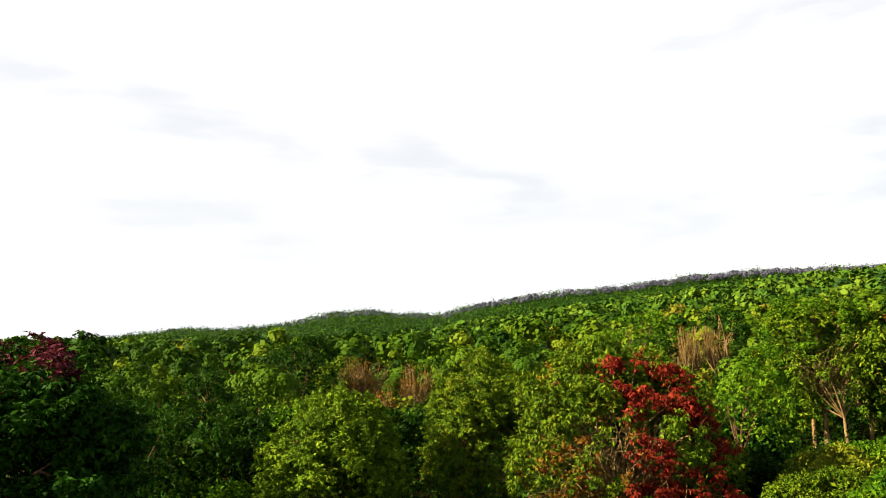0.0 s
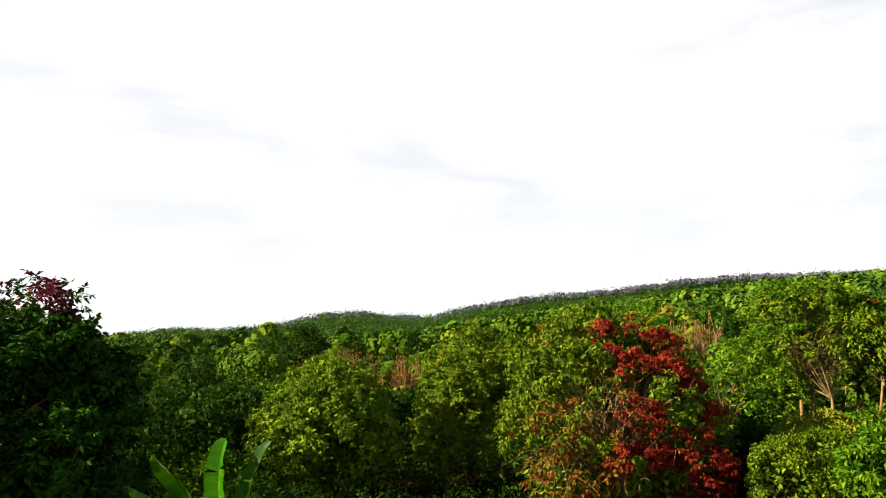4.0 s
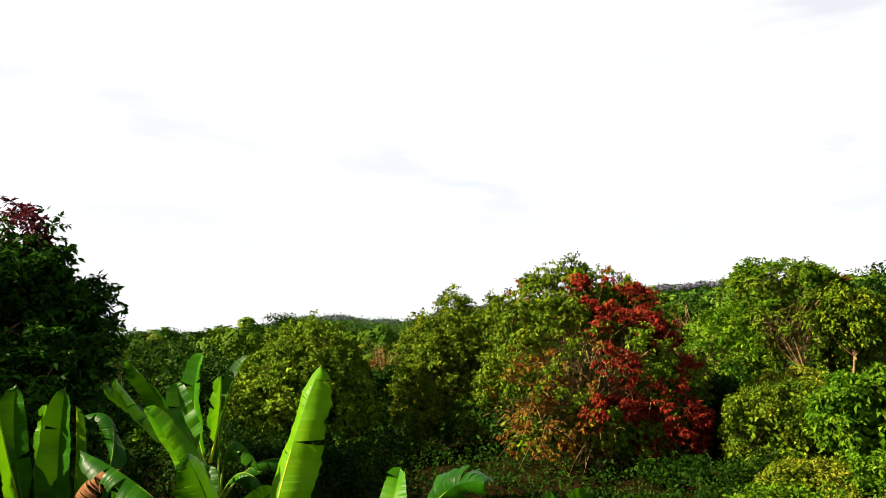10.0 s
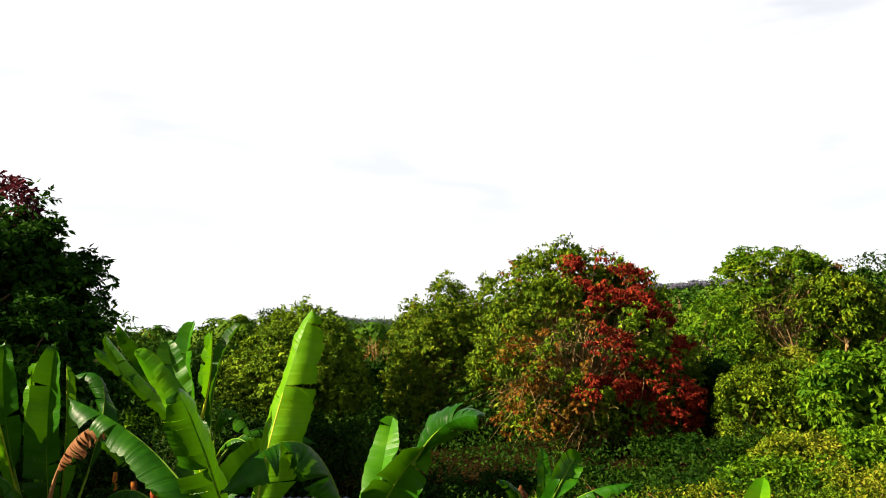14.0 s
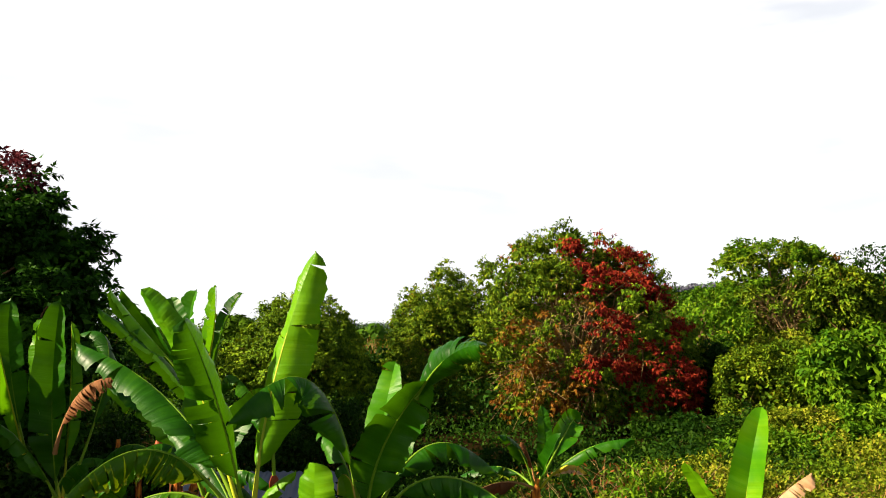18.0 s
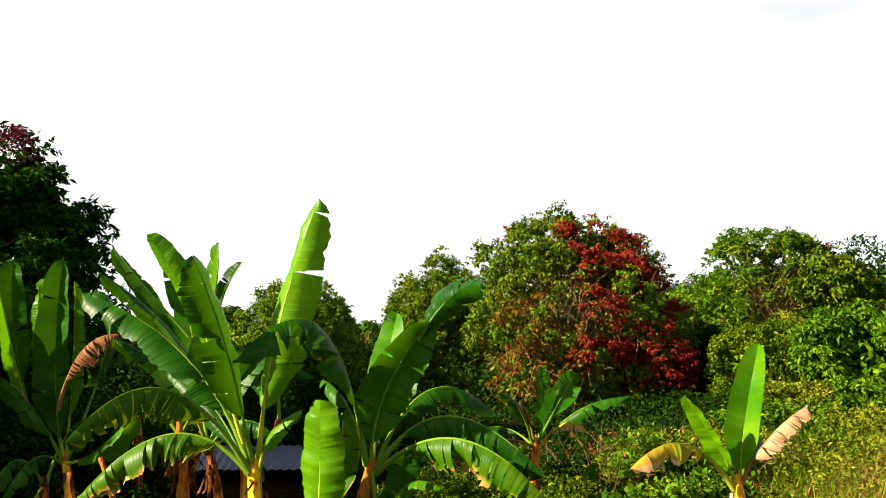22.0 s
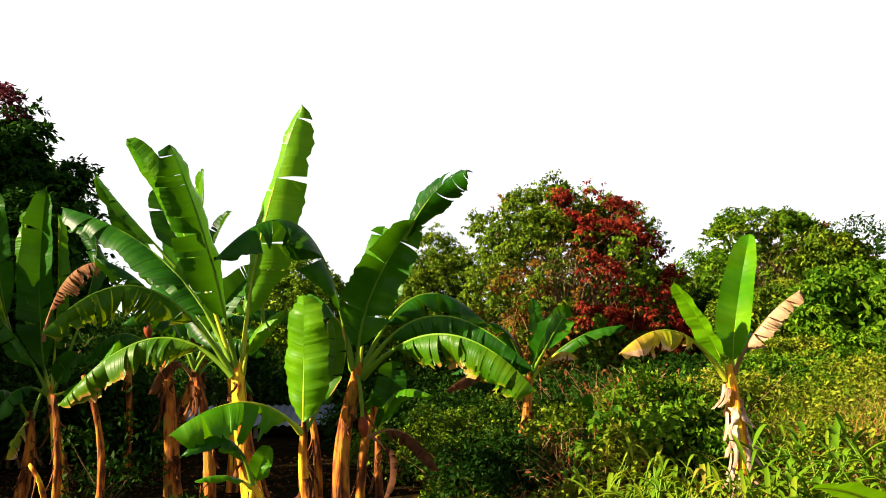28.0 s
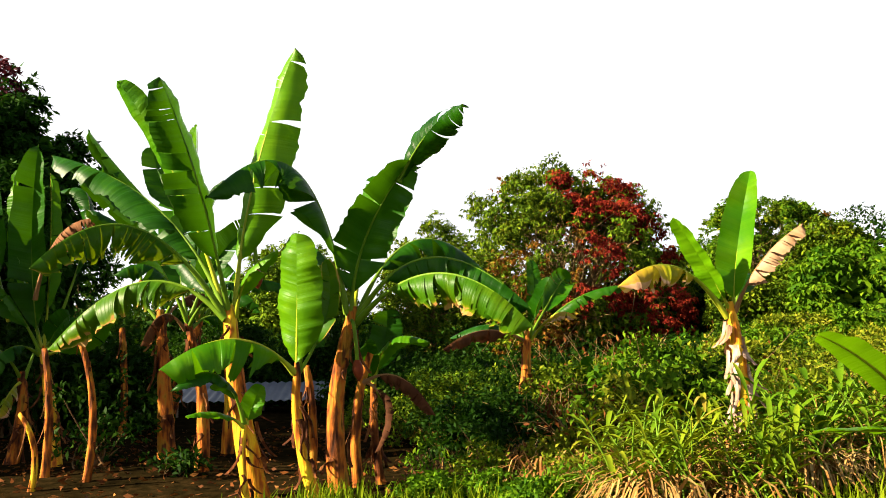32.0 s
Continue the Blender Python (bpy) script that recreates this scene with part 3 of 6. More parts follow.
# the broad dark tree beside the grove, red young leaves at its top
tree("broadleaf_tree", "tall dense dark green tree with reddish young leaves on top", (-8.2, 16.8, gz1(-8.2, 16.8)), (-8.0, 16.6, 2.6),
     # first lobe lies out of view, added to shade the ground behind the grove
     [(-9.7, 13.0, 3.6, 2.3, 2.1, 2.4), (-8.4, 16.6, 4.2, 3.2, 3.2, 2.5), (-7.1, 16.3, 5.6, 1.35, 1.9, 1.3), (-8.3, 16.4, 5.2, 1.6, 2.0, 1.3), (-6.3, 16.0, 5.75, 0.75, 1.2, 0.95), (-5.75, 16.2, 5.1, 0.72, 1.2, 0.75), (-5.6, 15.8, 4.0, 0.95, 1.5, 1.1), (-5.5, 15.4, 2.9, 1.15, 1.6, 1.3),
      (-6.2, 15.2, 3.0, 1.9, 2.0, 1.5), (-10.8, 15.8, 4.4, 2.6, 2.6, 2.2), (-9.0, 14.6, 2.8, 2.6, 2.0, 1.6)],
     11, 860, 16, 0.42, 0.155, 0.062, "crown", r0=0.3, n_limbs=26, twigs=160, inner=0.5, gaps=-0.4, whorl=9,
     kinds=lambda at, rng, keys: np.where(at[:, 2] > 6.1 + 0.3 * np.abs(at[:, 0] + 6.8) + rng.normal(size=len(at)) * 0.25, np.where(rng.random(len(at)) < 0.5, "purple", keys), keys))


# the big tree that is half red
def red_tree_kinds(at, rng, keys):
    x, z = at[:, 0] * 1.0, at[:, 2] * 1.0
    wob = np.array([noise.noise(Vector(p * 1.1) + Vector((3, 7, 1))) for p in at])
    wob2 = np.array([noise.noise(Vector(p * 1.1) + Vector((13, 2, 5))) for p in at])
    x, z, keys = x + wob * 0.35, z + wob2 * 0.3, keys.copy()

    def zone(key, part, *ellipses):
        for cx, cz, rx, rz in ellipses:
            keys[(((x - cx) / rx) ** 2 + ((z - cz) / rz) ** 2 < 1) & (rng.random(len(at)) < part)] = key
    zone("rust", 0.6, (4.9, 3.1, 1.6, 1.4), (6.0, 2.5, 1.3, 1.4), (3.9, 2.3, 0.9, 1.0))
    zone("rust", 0.35, (5.6, 4.4, 1.2, 0.7), (4.2, 5.6, 0.5, 0.5))
    zone("red", 0.97, (6.4, 6.05, 0.95, 0.5), (7.1, 5.55, 0.85, 0.6), (7.55, 5.0, 0.55, 0.5), (7.1, 3.2, 0.75, 0.55), (6.4, 3.95, 0.6, 0.45), (8.5, 2.9, 0.75, 0.8), (8.3, 4.35, 0.6, 0.5), (8.9, 2.2, 0.6, 0.5))
    zone("red", 0.5, (6.9, 4.8, 0.9, 0.8), (7.4, 2.4, 1.2, 0.8), (6.4, 2.9, 0.7, 0.6))
    zone("mango", 1.0, (7.85, 4.15, 0.62, 0.45), (7.0, 4.75, 0.45, 0.3), (6.7, 2.2, 0.35, 0.3))
    return keys


red_tree = tree("half_red_tree", "large round tree with half green and half red foliage", (6.6, 24.2, gz1(6.6, 24.2)), (6.2, 24.3, 2.3),
     [(6.2, 24.5, 4.1, 2.75, 2.5, 2.5), (6.0, 24.5, 5.9, 1.75, 1.9, 1.0), (5.95, 24.3, 6.65, 0.6, 0.8, 0.5), (7.3, 24.3, 5.2, 1.3, 1.8, 1.1), (6.75, 24.3, 5.85, 0.9, 1.4, 0.85), (8.2, 24.4, 4.5, 0.9, 1.5, 1.1), (8.35, 24.0, 3.1, 1.15, 1.7, 1.4), (8.5, 24.0, 2.2, 1.0, 1.4, 0.8), (4.5, 24.3, 5.45, 1.2, 1.6, 1.2), (4.1, 23.8, 3.4, 1.2, 1.5, 1.5), (4.6, 23.6, 2.3, 1.2, 1.4, 1.0), (6.6, 23.2, 2.3, 1.4, 1.2, 0.9)],
     12, 940, 18, 0.38, 0.13, 0.043, "olive", BARK_PALE, r0=0.19, n_limbs=60, twigs=700, inner=0.35, gaps=-0.2, droop=1.1, kinds=red_tree_kinds, whorl=9, thin=0.55, limb_r=0.3)


def twig_fans(parent, lobes, n, seed, r):
    """Fans of thin bare twigs that sweep out and down through the sparse side of a crown."""
    rng = np.random.default_rng(seed)
    pieces, lobes = [], np.asarray(lobes, float)
    for _ in range(n):
        cx, cy, cz, rx, ry, rz = lobes[rng.integers(len(lobes))]
        d = unit(rng.normal(size=3) + np.array([-0.3, -0.9, 0.0]))
        hub = np.array([cx, cy, cz]) + d * np.array([rx, ry, rz]) * rng.uniform(0.5, 0.85)
        for _ in range(5):
            e = hub + (d * 0.5 + rng.normal(size=3) * 0.5 + np.array([-0.25, -0.2, -0.1])) * rng.uniform(0.4, 0.9)
            pieces.append(tube(bezier(hub, (hub + e) / 2 + np.array([0, 0, 0.08]), e, 5), np.linspace(r, r * 0.4, 5), 4))
    tagged(put("twig_fan", quads("twig_fan", *join(pieces)), BARK_PALE, parent, "pale bare twigs"), kind="stuff")


twig_fans(red_tree, [(4.9, 24.2, 3.0, 1.6, 2.2, 1.4), (6.1, 24.2, 2.6, 1.4, 2.2, 1.4), (5.6, 24.3, 4.4, 1.6, 2.3, 0.9)], 80, 512, 0.01)

tree("spreading_tree", "rounded yellow-green tree beside the half red tree", (2.4, 31.8, gz1(2.4, 31.8)), (2.4, 31.6, 2.2),
     [(2.4, 31.5, 3.4, 1.9, 2.2, 2.4), (2.5, 31.6, 5.2, 1.3, 1.7, 1.25), (3.7, 31.2, 4.2, 1.5, 1.9, 1.6), (1.6, 31.2, 4.2, 1.0, 1.5, 1.2), (1.5, 31.2, 2.2, 1.1, 1.6, 1.5)],
     13, 400, 18, 0.44, 0.14, 0.048, "olive", BARK_PALE, r0=0.15, n_limbs=26, twigs=240, inner=0.4, droop=0.8, whorl=9)

tree("round_tree", "compact rounded yellow-green tree in full leaf", (-2.6, 29.5, gz1(-2.6, 29.5)), (-2.6, 29.4, 2.0),
     [(-2.6, 29, 2.9, 2.4, 2.2, 2.1), (-2.5, 29, 4.25, 1.5, 1.6, 1.05), (-4.1, 28.7, 2.6, 1.15, 1.3, 1.5), (-1.4, 28.7, 2.8, 1.0, 1.4, 1.5), (-2.9, 28.0, 3.0, 1.2, 1.3, 1.2)],
     14, 380, 19, 0.42, 0.14, 0.052, "mango", r0=0.16, n_limbs=18, twigs=80, inner=0.45, droop=0.8, whorl=9)

tree("open_tree", "tall airy tree with pale forked trunks showing", (19.5, 39.9, gz1(19.5, 39.9)), (19.3, 39.8, 4.3),
     [(19.6, 40.6, 7.9, 2.4, 2.4, 1.1), (21.4, 40.8, 7.7, 1.4, 2.2, 1.0), (17.9, 40.4, 7.3, 1.2, 1.8, 1.3), (22.8, 40.6, 6.5, 1.3, 2.0, 1.0), (17.3, 40.4, 5.9, 0.9, 1.5, 1.1), (24.2, 40.8, 5.9, 1.2, 1.8, 1.1), (17.8, 40.2, 4.2, 1.2, 1.4, 0.9), (22.9, 40.4, 4.6, 1.2, 1.4, 1.0), (18.2, 40.4, 8.6, 0.5, 0.8, 0.4), (20.6, 40.6, 8.8, 0.6, 0.8, 0.4), (22.3, 40.6, 8.3, 0.5, 0.8, 0.4), (19.8, 42.6, 6.0, 2.6, 0.9, 1.6)],
     15, 950, 8, 0.4, 0.2, 0.08, "olive", BARK_PALE, r0=0.15, n_limbs=46, twigs=420, inner=0.12, gaps=-0.22, limb_r=0.42, whorl=9, thin=0.5,
     kinds=lambda at, rng, keys: np.where((at[:, 0] > 22.2 + rng.normal(size=len(at)) * 0.4) & (at[:, 2] > 5.2) & (rng.random(len(at)) < 0.5), "rust", np.where(rng.random(len(at)) < 0.6, "bright", keys)))
tree("forked_tree", "slim pale tree trunk leaning beside the airy tree", (19.9, 38.4, gz1(19.9, 38.4)), (19.6, 38.4, 3.6),
     [(19.2, 38.5, 6.2, 2.2, 0.7, 2.1)], 18, 60, 60, 0.4, 0.2, 0.08, "olive", BARK_PALE, r0=0.1, n_limbs=11, twigs=90, inner=0.0, limb_r=0.45)
tree("slender_tree", "slender leaning tree with pale bare trunk", (21.0, 37.8, gz1(21.0, 37.8)), (21.7, 37.8, 4.4),
     [(21.9, 38.0, 6.2, 1.5, 0.8, 1.4), (22.6, 38.4, 5.6, 1.0, 1.0, 1.1)], 16, 90, 120, 0.45, 0.22, 0.09, "olive", BARK_PALE, r0=0.085, n_limbs=14, twigs=50, inner=0.2)


# stands out of view, added only to shade the grove floor and stems
tree("shade_tree", "unseen dark leafy tree added to shade the grove", (-9.8, 10.6, gz1(-9.8, 10.6)), (-9.8, 10.6, 1.6),
     [(-9.7, 10.0, 3.6, 1.8, 1.6, 2.2), (-9.6, 12.0, 3.8, 1.7, 1.8, 2.3)], 17, 190, 70, 0.5, 0.2, 0.1, "dark", r0=0.16, n_limbs=12, twigs=30, inner=0.7)


def crown_spots(lobes, n, rng, shell=0.62, gaps=-0.12, gap_scale=0.8):
    """Twig ends in the ellipsoid lobes of a bush: mostly near the skin, with gaps."""
    lobes = np.asarray(lobes, float)
    weight = (lobes[:, 3] * lobes[:, 4] * lobes[:, 5]) ** (2 / 3)
    pick = rng.choice(len(lobes), n, p=weight / weight.sum())
    d = unit(rng.normal(size=(n, 3)))
    rad = shell + (1.04 - shell) * rng.random(n) ** 0.6
    at = lobes[pick, :3] + d * lobes[pick, 3:] * rad[:, None]
    keep = np.array([noise.noise(Vector(p * gap_scale)) > gaps for p in at])
    return at[keep], d[keep]


def twig_leaves(at, out, per, spread, length, width, rng, droop=0.7, outward=0.5):
    n = len(at) * per
    d = np.repeat(out, per, axis=0)
    spots = np.repeat(at, per, axis=0) + rng.normal(size=(n, 3)) * spread
    way = d * outward + rng.normal(size=(n, 3)) * 0.55 + np.array([0, 0, -droop])
    size = rng.uniform(0.7, 1.25, n)
    return leaf_quads(spots, way, length * size, width * size, rng, d + rng.normal(size=(n, 3)) * 0.6 + np.array([0, 0, 0.5]))


# ---- woodland on the plain and the slope ----
LONE_TREES = ((27.5, 88), (31.0, 90), (31.5, 88), (-7.4, 84), (-1.6, 80), (2.6, 70), (-3.9, 66), (-17.7, 66), (15.2, 60))


def woodland(name, label, r_in, r_out, spacing, cards, card, height, crown, leaf, seed, az=34.0, trunk_part=0.3):
    """Far trees by the hundred, in one mesh of leaf clumps and one of trunks."""
    rng = np.random.default_rng(seed)
    # a jittered grid, so that crowns stand side by side
    gxs, gys = np.meshgrid(np.arange(-r_out, r_out, spacing), np.arange(0, r_out, spacing))
    x = 1 + (gxs + rng.uniform(-0.34, 0.34, gxs.shape) * spacing).ravel()
    y = (gys + rng.uniform(-0.34, 0.34, gys.shape) * spacing).ravel()
    r, a = np.hypot(x - 1, y), np.degrees(np.arctan2(x - 1, y))
    ok = (r > r_in) & (r < r_out) & (np.abs(a) < az) & (rng.random(x.shape) > 0.1)
    if height > 3:                                 # small clearings in front of the single trees
        for tx, ty in LONE_TREES:
            tr, ta = math.hypot(tx - 1, ty), math.degrees(math.atan2(tx - 1, ty))
            ok &= ~((np.abs(a - ta) < 2.2) & (r > tr * 0.7) & (r < tr + 3))
    x, y = x[ok], y[ok]
    n = len(x)
    z = ground_z(x, y)
    h = height * rng.uniform(0.6, 1.4, n)
    w = crown * rng.uniform(0.75, 1.25, n)
    m = n * cards
    half = np.stack([w * 0.5, w * 0.5, h * 0.3], -1)
    c = np.stack([x, y, z + h * 0.68], -1)
    puffs = 7                                      # every crown is a heap of smaller domes
    pd = unit(rng.normal(size=(n, puffs, 3)) + np.array([0, 0, 0.5]))
    pc = c[:, None] + pd * half[:, None] * rng.uniform(0.45, 0.85, (n, puffs, 1))
    pr = half.mean(1)[:, None] * rng.uniform(0.36, 0.62, (n, puffs))
    own, which = np.repeat(np.arange(n), cards), rng.integers(puffs, size=m)
    d = unit(rng.normal(size=(m, 3)) + np.array([0, 0, 0.6]) + pd[own, which] * 0.5)
    at = pc[own, which] + d * (pr[own, which] * rng.uniform(0.75, 1.05, m))[:, None] * np.array([1, 1, 0.8])
    way = rng.normal(size=(m, 3)) * 0.8 + np.array([0, 0, -0.25])
    way = way - d * ((way * d).sum(1, keepdims=True) * 0.9)
    facing = unit((at - c[own]) / half[own]) * 0.8 + d * 0.45 + rng.normal(size=(m, 3)) * 0.12
    size = card * rng.uniform(0.6, 1.4, m)
    lean = np.interp(np.degrees(np.arctan2(x - 1, y)), [-30, -6, 4, 30], [0.2, 0.26, 0.44, 0.46])     # darker trees to the left, paler ones to the right
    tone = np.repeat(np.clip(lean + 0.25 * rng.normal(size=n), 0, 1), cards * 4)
    t = thing(name, (1, (r_in + r_out) / 2, gz1(1, (r_in + r_out) / 2)), label, "woodland", kind="stuff")
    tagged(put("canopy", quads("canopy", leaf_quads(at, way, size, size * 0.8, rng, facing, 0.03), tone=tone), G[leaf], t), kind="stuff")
    pick = np.flatnonzero(rng.random(n) < trunk_part)
    pieces = []
    for i in pick:
        foot = np.array([x[i], y[i], z[i] - 0.2])
        top = foot + np.array([rng.normal() * 0.3, rng.normal() * 0.3, h[i] * 0.75])
        pieces.append(tube(np.linspace(foot, top, 3), h[i] * np.array([0.02, 0.016, 0.008]), 5))
    if pieces:
        tagged(put("trunks", quads("trunks", *join(pieces)), BARK_PALE, t), kind="stuff")


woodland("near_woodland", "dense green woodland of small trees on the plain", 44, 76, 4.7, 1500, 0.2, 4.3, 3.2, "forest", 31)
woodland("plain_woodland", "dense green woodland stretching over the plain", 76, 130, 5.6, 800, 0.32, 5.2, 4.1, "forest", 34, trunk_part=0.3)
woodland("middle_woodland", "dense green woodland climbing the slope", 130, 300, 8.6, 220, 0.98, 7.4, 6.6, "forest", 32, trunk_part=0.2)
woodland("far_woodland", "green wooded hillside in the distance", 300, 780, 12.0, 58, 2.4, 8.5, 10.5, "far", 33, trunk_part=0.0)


woodland("understorey", "low dark thicket under the woodland trees", 50, 150, 4.4, 70, 0.6, 1.9, 5.0, "forest", 35, trunk_part=0.0)


# the bluish ridge behind, seen over the slope
def ridge(name, label, dist, seed, prof_az, prof_el):
    rng = np.random.default_rng(seed)
    az = np.arange(-36, 36.01, 0.25)
    el = np.interp(az, prof_az, prof_el)
    x, y = 1 + dist * np.sin(np.radians(az)), dist * np.cos(np.radians(az))
    top = 7 + dist * np.tan(np.radians(el))
    def row(back, z):
        k = (dist + back) / dist
        return np.stack([1 + (x - 1) * k, y * k, z], -1)
    co = np.concatenate([row(-260, top * 0 - 20), row(-60, top * 0.8), row(0, top - 3), row(200, top * 0.5 - 10)])
    n = len(az)
    i, j = np.meshgrid(np.arange(3), np.arange(n - 1), indexing="ij")
    f = np.stack([i * n + j, i * n + j + 1, (i + 1) * n + j + 1, (i + 1) * n + j], -1).reshape(-1, 4)
    t = thing(name, (1, dist, 0), label, "hills", kind="structure")
    put("slope", quads("slope", co, f), G["dark"], t, smooth=True)
    m2 = 5000                                     # woods on its near side
    qa, qb = rng.uniform(-35, 35, m2), rng.random(m2)
    qd = dist - 200 * qb
    qt = 7 + dist * np.tan(np.radians(np.interp(qa, prof_az, prof_el)))
    qc = np.stack([1 + qd * np.sin(np.radians(qa)), qd * np.cos(np.radians(qa)), qt * np.where(qb < 0.3, 1 - 0.2 * qb / 0.3, 0.8 - 0.7 * (qb - 0.3)) + 1.0], -1)
    qq = np.repeat(qc, 7, axis=0) + rng.normal(size=(m2 * 7, 3)) * np.array([5, 5, 2.0])
    qs = rng.uniform(1.6, 3.0, m2 * 7)
    tagged(put("hill_woods", quads("hill_woods", leaf_quads(qq, rng.normal(size=qq.shape), qs, qs * 0.8, rng), tone=np.repeat(rng.uniform(0, 0.5, m2), 28)), G["far"], t), kind="stuff")
    m, k = 1500, 36                                # the trees along its crest
    pa = np.sort(rng.uniform(-35, 35, m))
    pe = np.interp(pa, prof_az, prof_el) + 0.04 * np.sin(pa * 2.3) + 0.03 * np.sin(pa * 5.1 + 1)
    rad = rng.uniform(2.0, 4.5, m) * np.where(np.sin(pa * 7.0) + np.sin(pa * 17.3) > 0.9, 1.5, 1.0)
    back = rng.uniform(-50, 5, m)
    base = 7 + dist * np.tan(np.radians(pe)) + back * 0.16 - rad * 0.75
    c = np.stack([1 + (dist + back) * np.sin(np.radians(pa)), (dist + back) * np.cos(np.radians(pa)), base], -1)
    out = unit(rng.normal(size=(m * k, 3)) + np.array([0, 0, 0.4]))
    at = np.repeat(c, k, axis=0) + out * np.repeat(rad, k)[:, None] * np.array([1.2, 1.2, 0.9]) * rng.uniform(0.7, 1.05, (m * k, 1))
    size = rng.uniform(1.3, 2.6, m * k)
    way = rng.normal(size=(m * k, 3))
    way = way - out * ((way * out).sum(1, keepdims=True) * 0.9)
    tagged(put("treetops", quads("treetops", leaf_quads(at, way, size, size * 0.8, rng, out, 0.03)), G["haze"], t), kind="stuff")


ridge("far_ridge", "hazy blue-green wooded ridge on the horizon", 1300, 41,
      [-36, -27, -23, -20, -17.5, -15.5, -13, -10.5, -8, -5.3, -3, 0, 1.8, 6.2, 9, 12.4, 17, 21, 25, 30, 36],
      [-0.1, 0.0, 0.2, 0.6, 0.95, 0.9, 1.05, 1.4, 2.05, 2.3, 2.05, 2.0, 2.6, 3.35, 3.65, 3.9, 4.5, 4.8, 4.8, 4.85, 4.85])


# ---- single trees of the middle distance ----
def small_tree(label, x, y, h, w, seed, leaf="scrub", bark=None, bare=0.35, spots=150, name="sapling", size=0.3, lean=0.0):
    z = gz1(x, y)
    tree(name, label, (x, y, z), (x + lean, y, z + h * bare), [(x + lean, y, z + h * (0.5 + bare / 2), w / 2, w / 2, h * (1 - bare) / 2), (x + lean + w * 0.15, y - 0.2, z + h * 0.78, w * 0.3, w * 0.3, h * 0.22)],
         seed, max(14, spots // 6), 60, w * 0.16, size, size * 0.45, leaf, bark, r0=h * 0.022, n_limbs=9, twigs=20, inner=0.3)


small_tree("slender young tree with a bare pale trunk", -17.7, 66, 5.8, 3.6, 51, bark=BARK_PALE, bare=0.5)
small_tree("dark leafy crown among the woodland trees", -12.5, 80, 8.5, 6.0, 52, "dark", spots=320, name="woodland_tree")
small_tree("pale-trunked tree with thin green crown", 31.5, 88, 9.5, 4.6, 53, "scrub", BARK_PALE, 0.55, 170, "pale_trunk_tree", 0.34)
small_tree("bright green tree with layered crown", 15.2, 60, 8.0, 5.0, 58, "bright", None, 0.45, 240, "woodland_tree", 0.26)
small_tree("olive-green tree with a thin crown", 11.8, 46, 5.6, 4.0, 59, "olive", BARK_PALE, 0.4, 200, "woodland_tree", 0.2)
small_tree("russet young tree beside the pale trunks", 24.5, 38.5, 4.6, 2.2, 60, "rust", None, 0.4, 130, "sapling", 0.18)
small_tree("dark green tree in full leaf", 26.5, 44, 8.0, 4.8, 61, "dark", None, 0.3, 320, "woodland_tree", 0.24)
small_tree("dark green tree in full leaf", 13.2, 34, 4.8, 3.8, 62, "bright", None, 0.25, 300, "woodland_tree", 0.18)
small_tree("green tree of the grove edge", -9.5, 27, 4.6, 4.0, 63, "scrub", None, 0.25, 260, "woodland_tree", 0.18)
small_tree("green tree of the grove edge", -14.5, 30, 4.8, 5.0, 64, "dark", None, 0.25, 260, "woodland_tree", 0.2)


def bare_tree(label, x, y, h, w, seed, n=46, leaf="rust"):
    """An almost leafless tree: short trunk and many upright forked branches with a few leaves."""
    rng = np.random.default_rng(seed)
    z = gz1(x, y)
    t = thing("bare_tree", (x, y, z), label, "tree", "almost leafless trees")
    fork = np.array([x, y, z + h * 0.25])
    put("trunk", quads("trunk", *tube(np.linspace((x, y, z - 0.2), fork, 4), np.linspace(0.024, 0.018, 4) * h, 7, 0.05, rng)), BARK_PALE, t, smooth=True)
    pieces, ends = [], []
    for _ in range(n):
        a, r = rng.uniform(0, 2 * np.pi), rng.random() ** 0.6 * w / 2
        e = np.array([x + math.cos(a) * r, y + math.sin(a) * r, z + h * rng.uniform(0.6, 1.0) * (1 - 0.25 * (2 * r / w) ** 2)])
        m = fork + (e - fork) * np.array([0.62, 0.62, 0.4])
        pts = bezier(fork, m, e, 7)
        pieces.append(tube(pts, np.linspace(0.009, 0.003, 7) * h, 4))
        for _ in range(3):
            b = pts[rng.integers(2, 6)]
            f = b + np.array([rng.normal() * 0.09 * w, rng.normal() * 0.09 * w, h * rng.uniform(0.08, 0.22)])
            pieces.append(tube(bezier(b, (b + f) / 2, f, 4), np.linspace(0.004, 0.002, 4) * h, 4))
            ends.append(f)
    tagged(put("branch_mass", quads("branch_mass", *join(pieces)), BARK_PALE, t), kind="stuff")
    ends = np.array(ends)
    put("foliage", quads("foliage", twig_leaves(ends, unit(ends - fork), 9, 0.22, 0.2, 0.09, rng, 0.3)), G[leaf], t)


bare_tree("almost leafless pinkish tree with many upright branches", 27.5, 88, 8.2, 4.4, 54)
bare_tree("almost leafless tree with pale upright branches", 31.0, 90, 9.0, 3.6, 154, 36)
bare_tree("broad brownish tree with bare fanning branches", -7.4, 84, 6.8, 6.0, 55, 70)
bare_tree("brownish tree with bare fanning branches", -1.6, 80, 6.2, 4.4, 56, 50)
bare_tree("low brownish tree with sparse leaves", 2.6, 70, 5.0, 3.4, 57, 40)
bare_tree("thin brownish tree with sparse leaves", -3.9, 66, 4.6, 2.6, 58, 30)


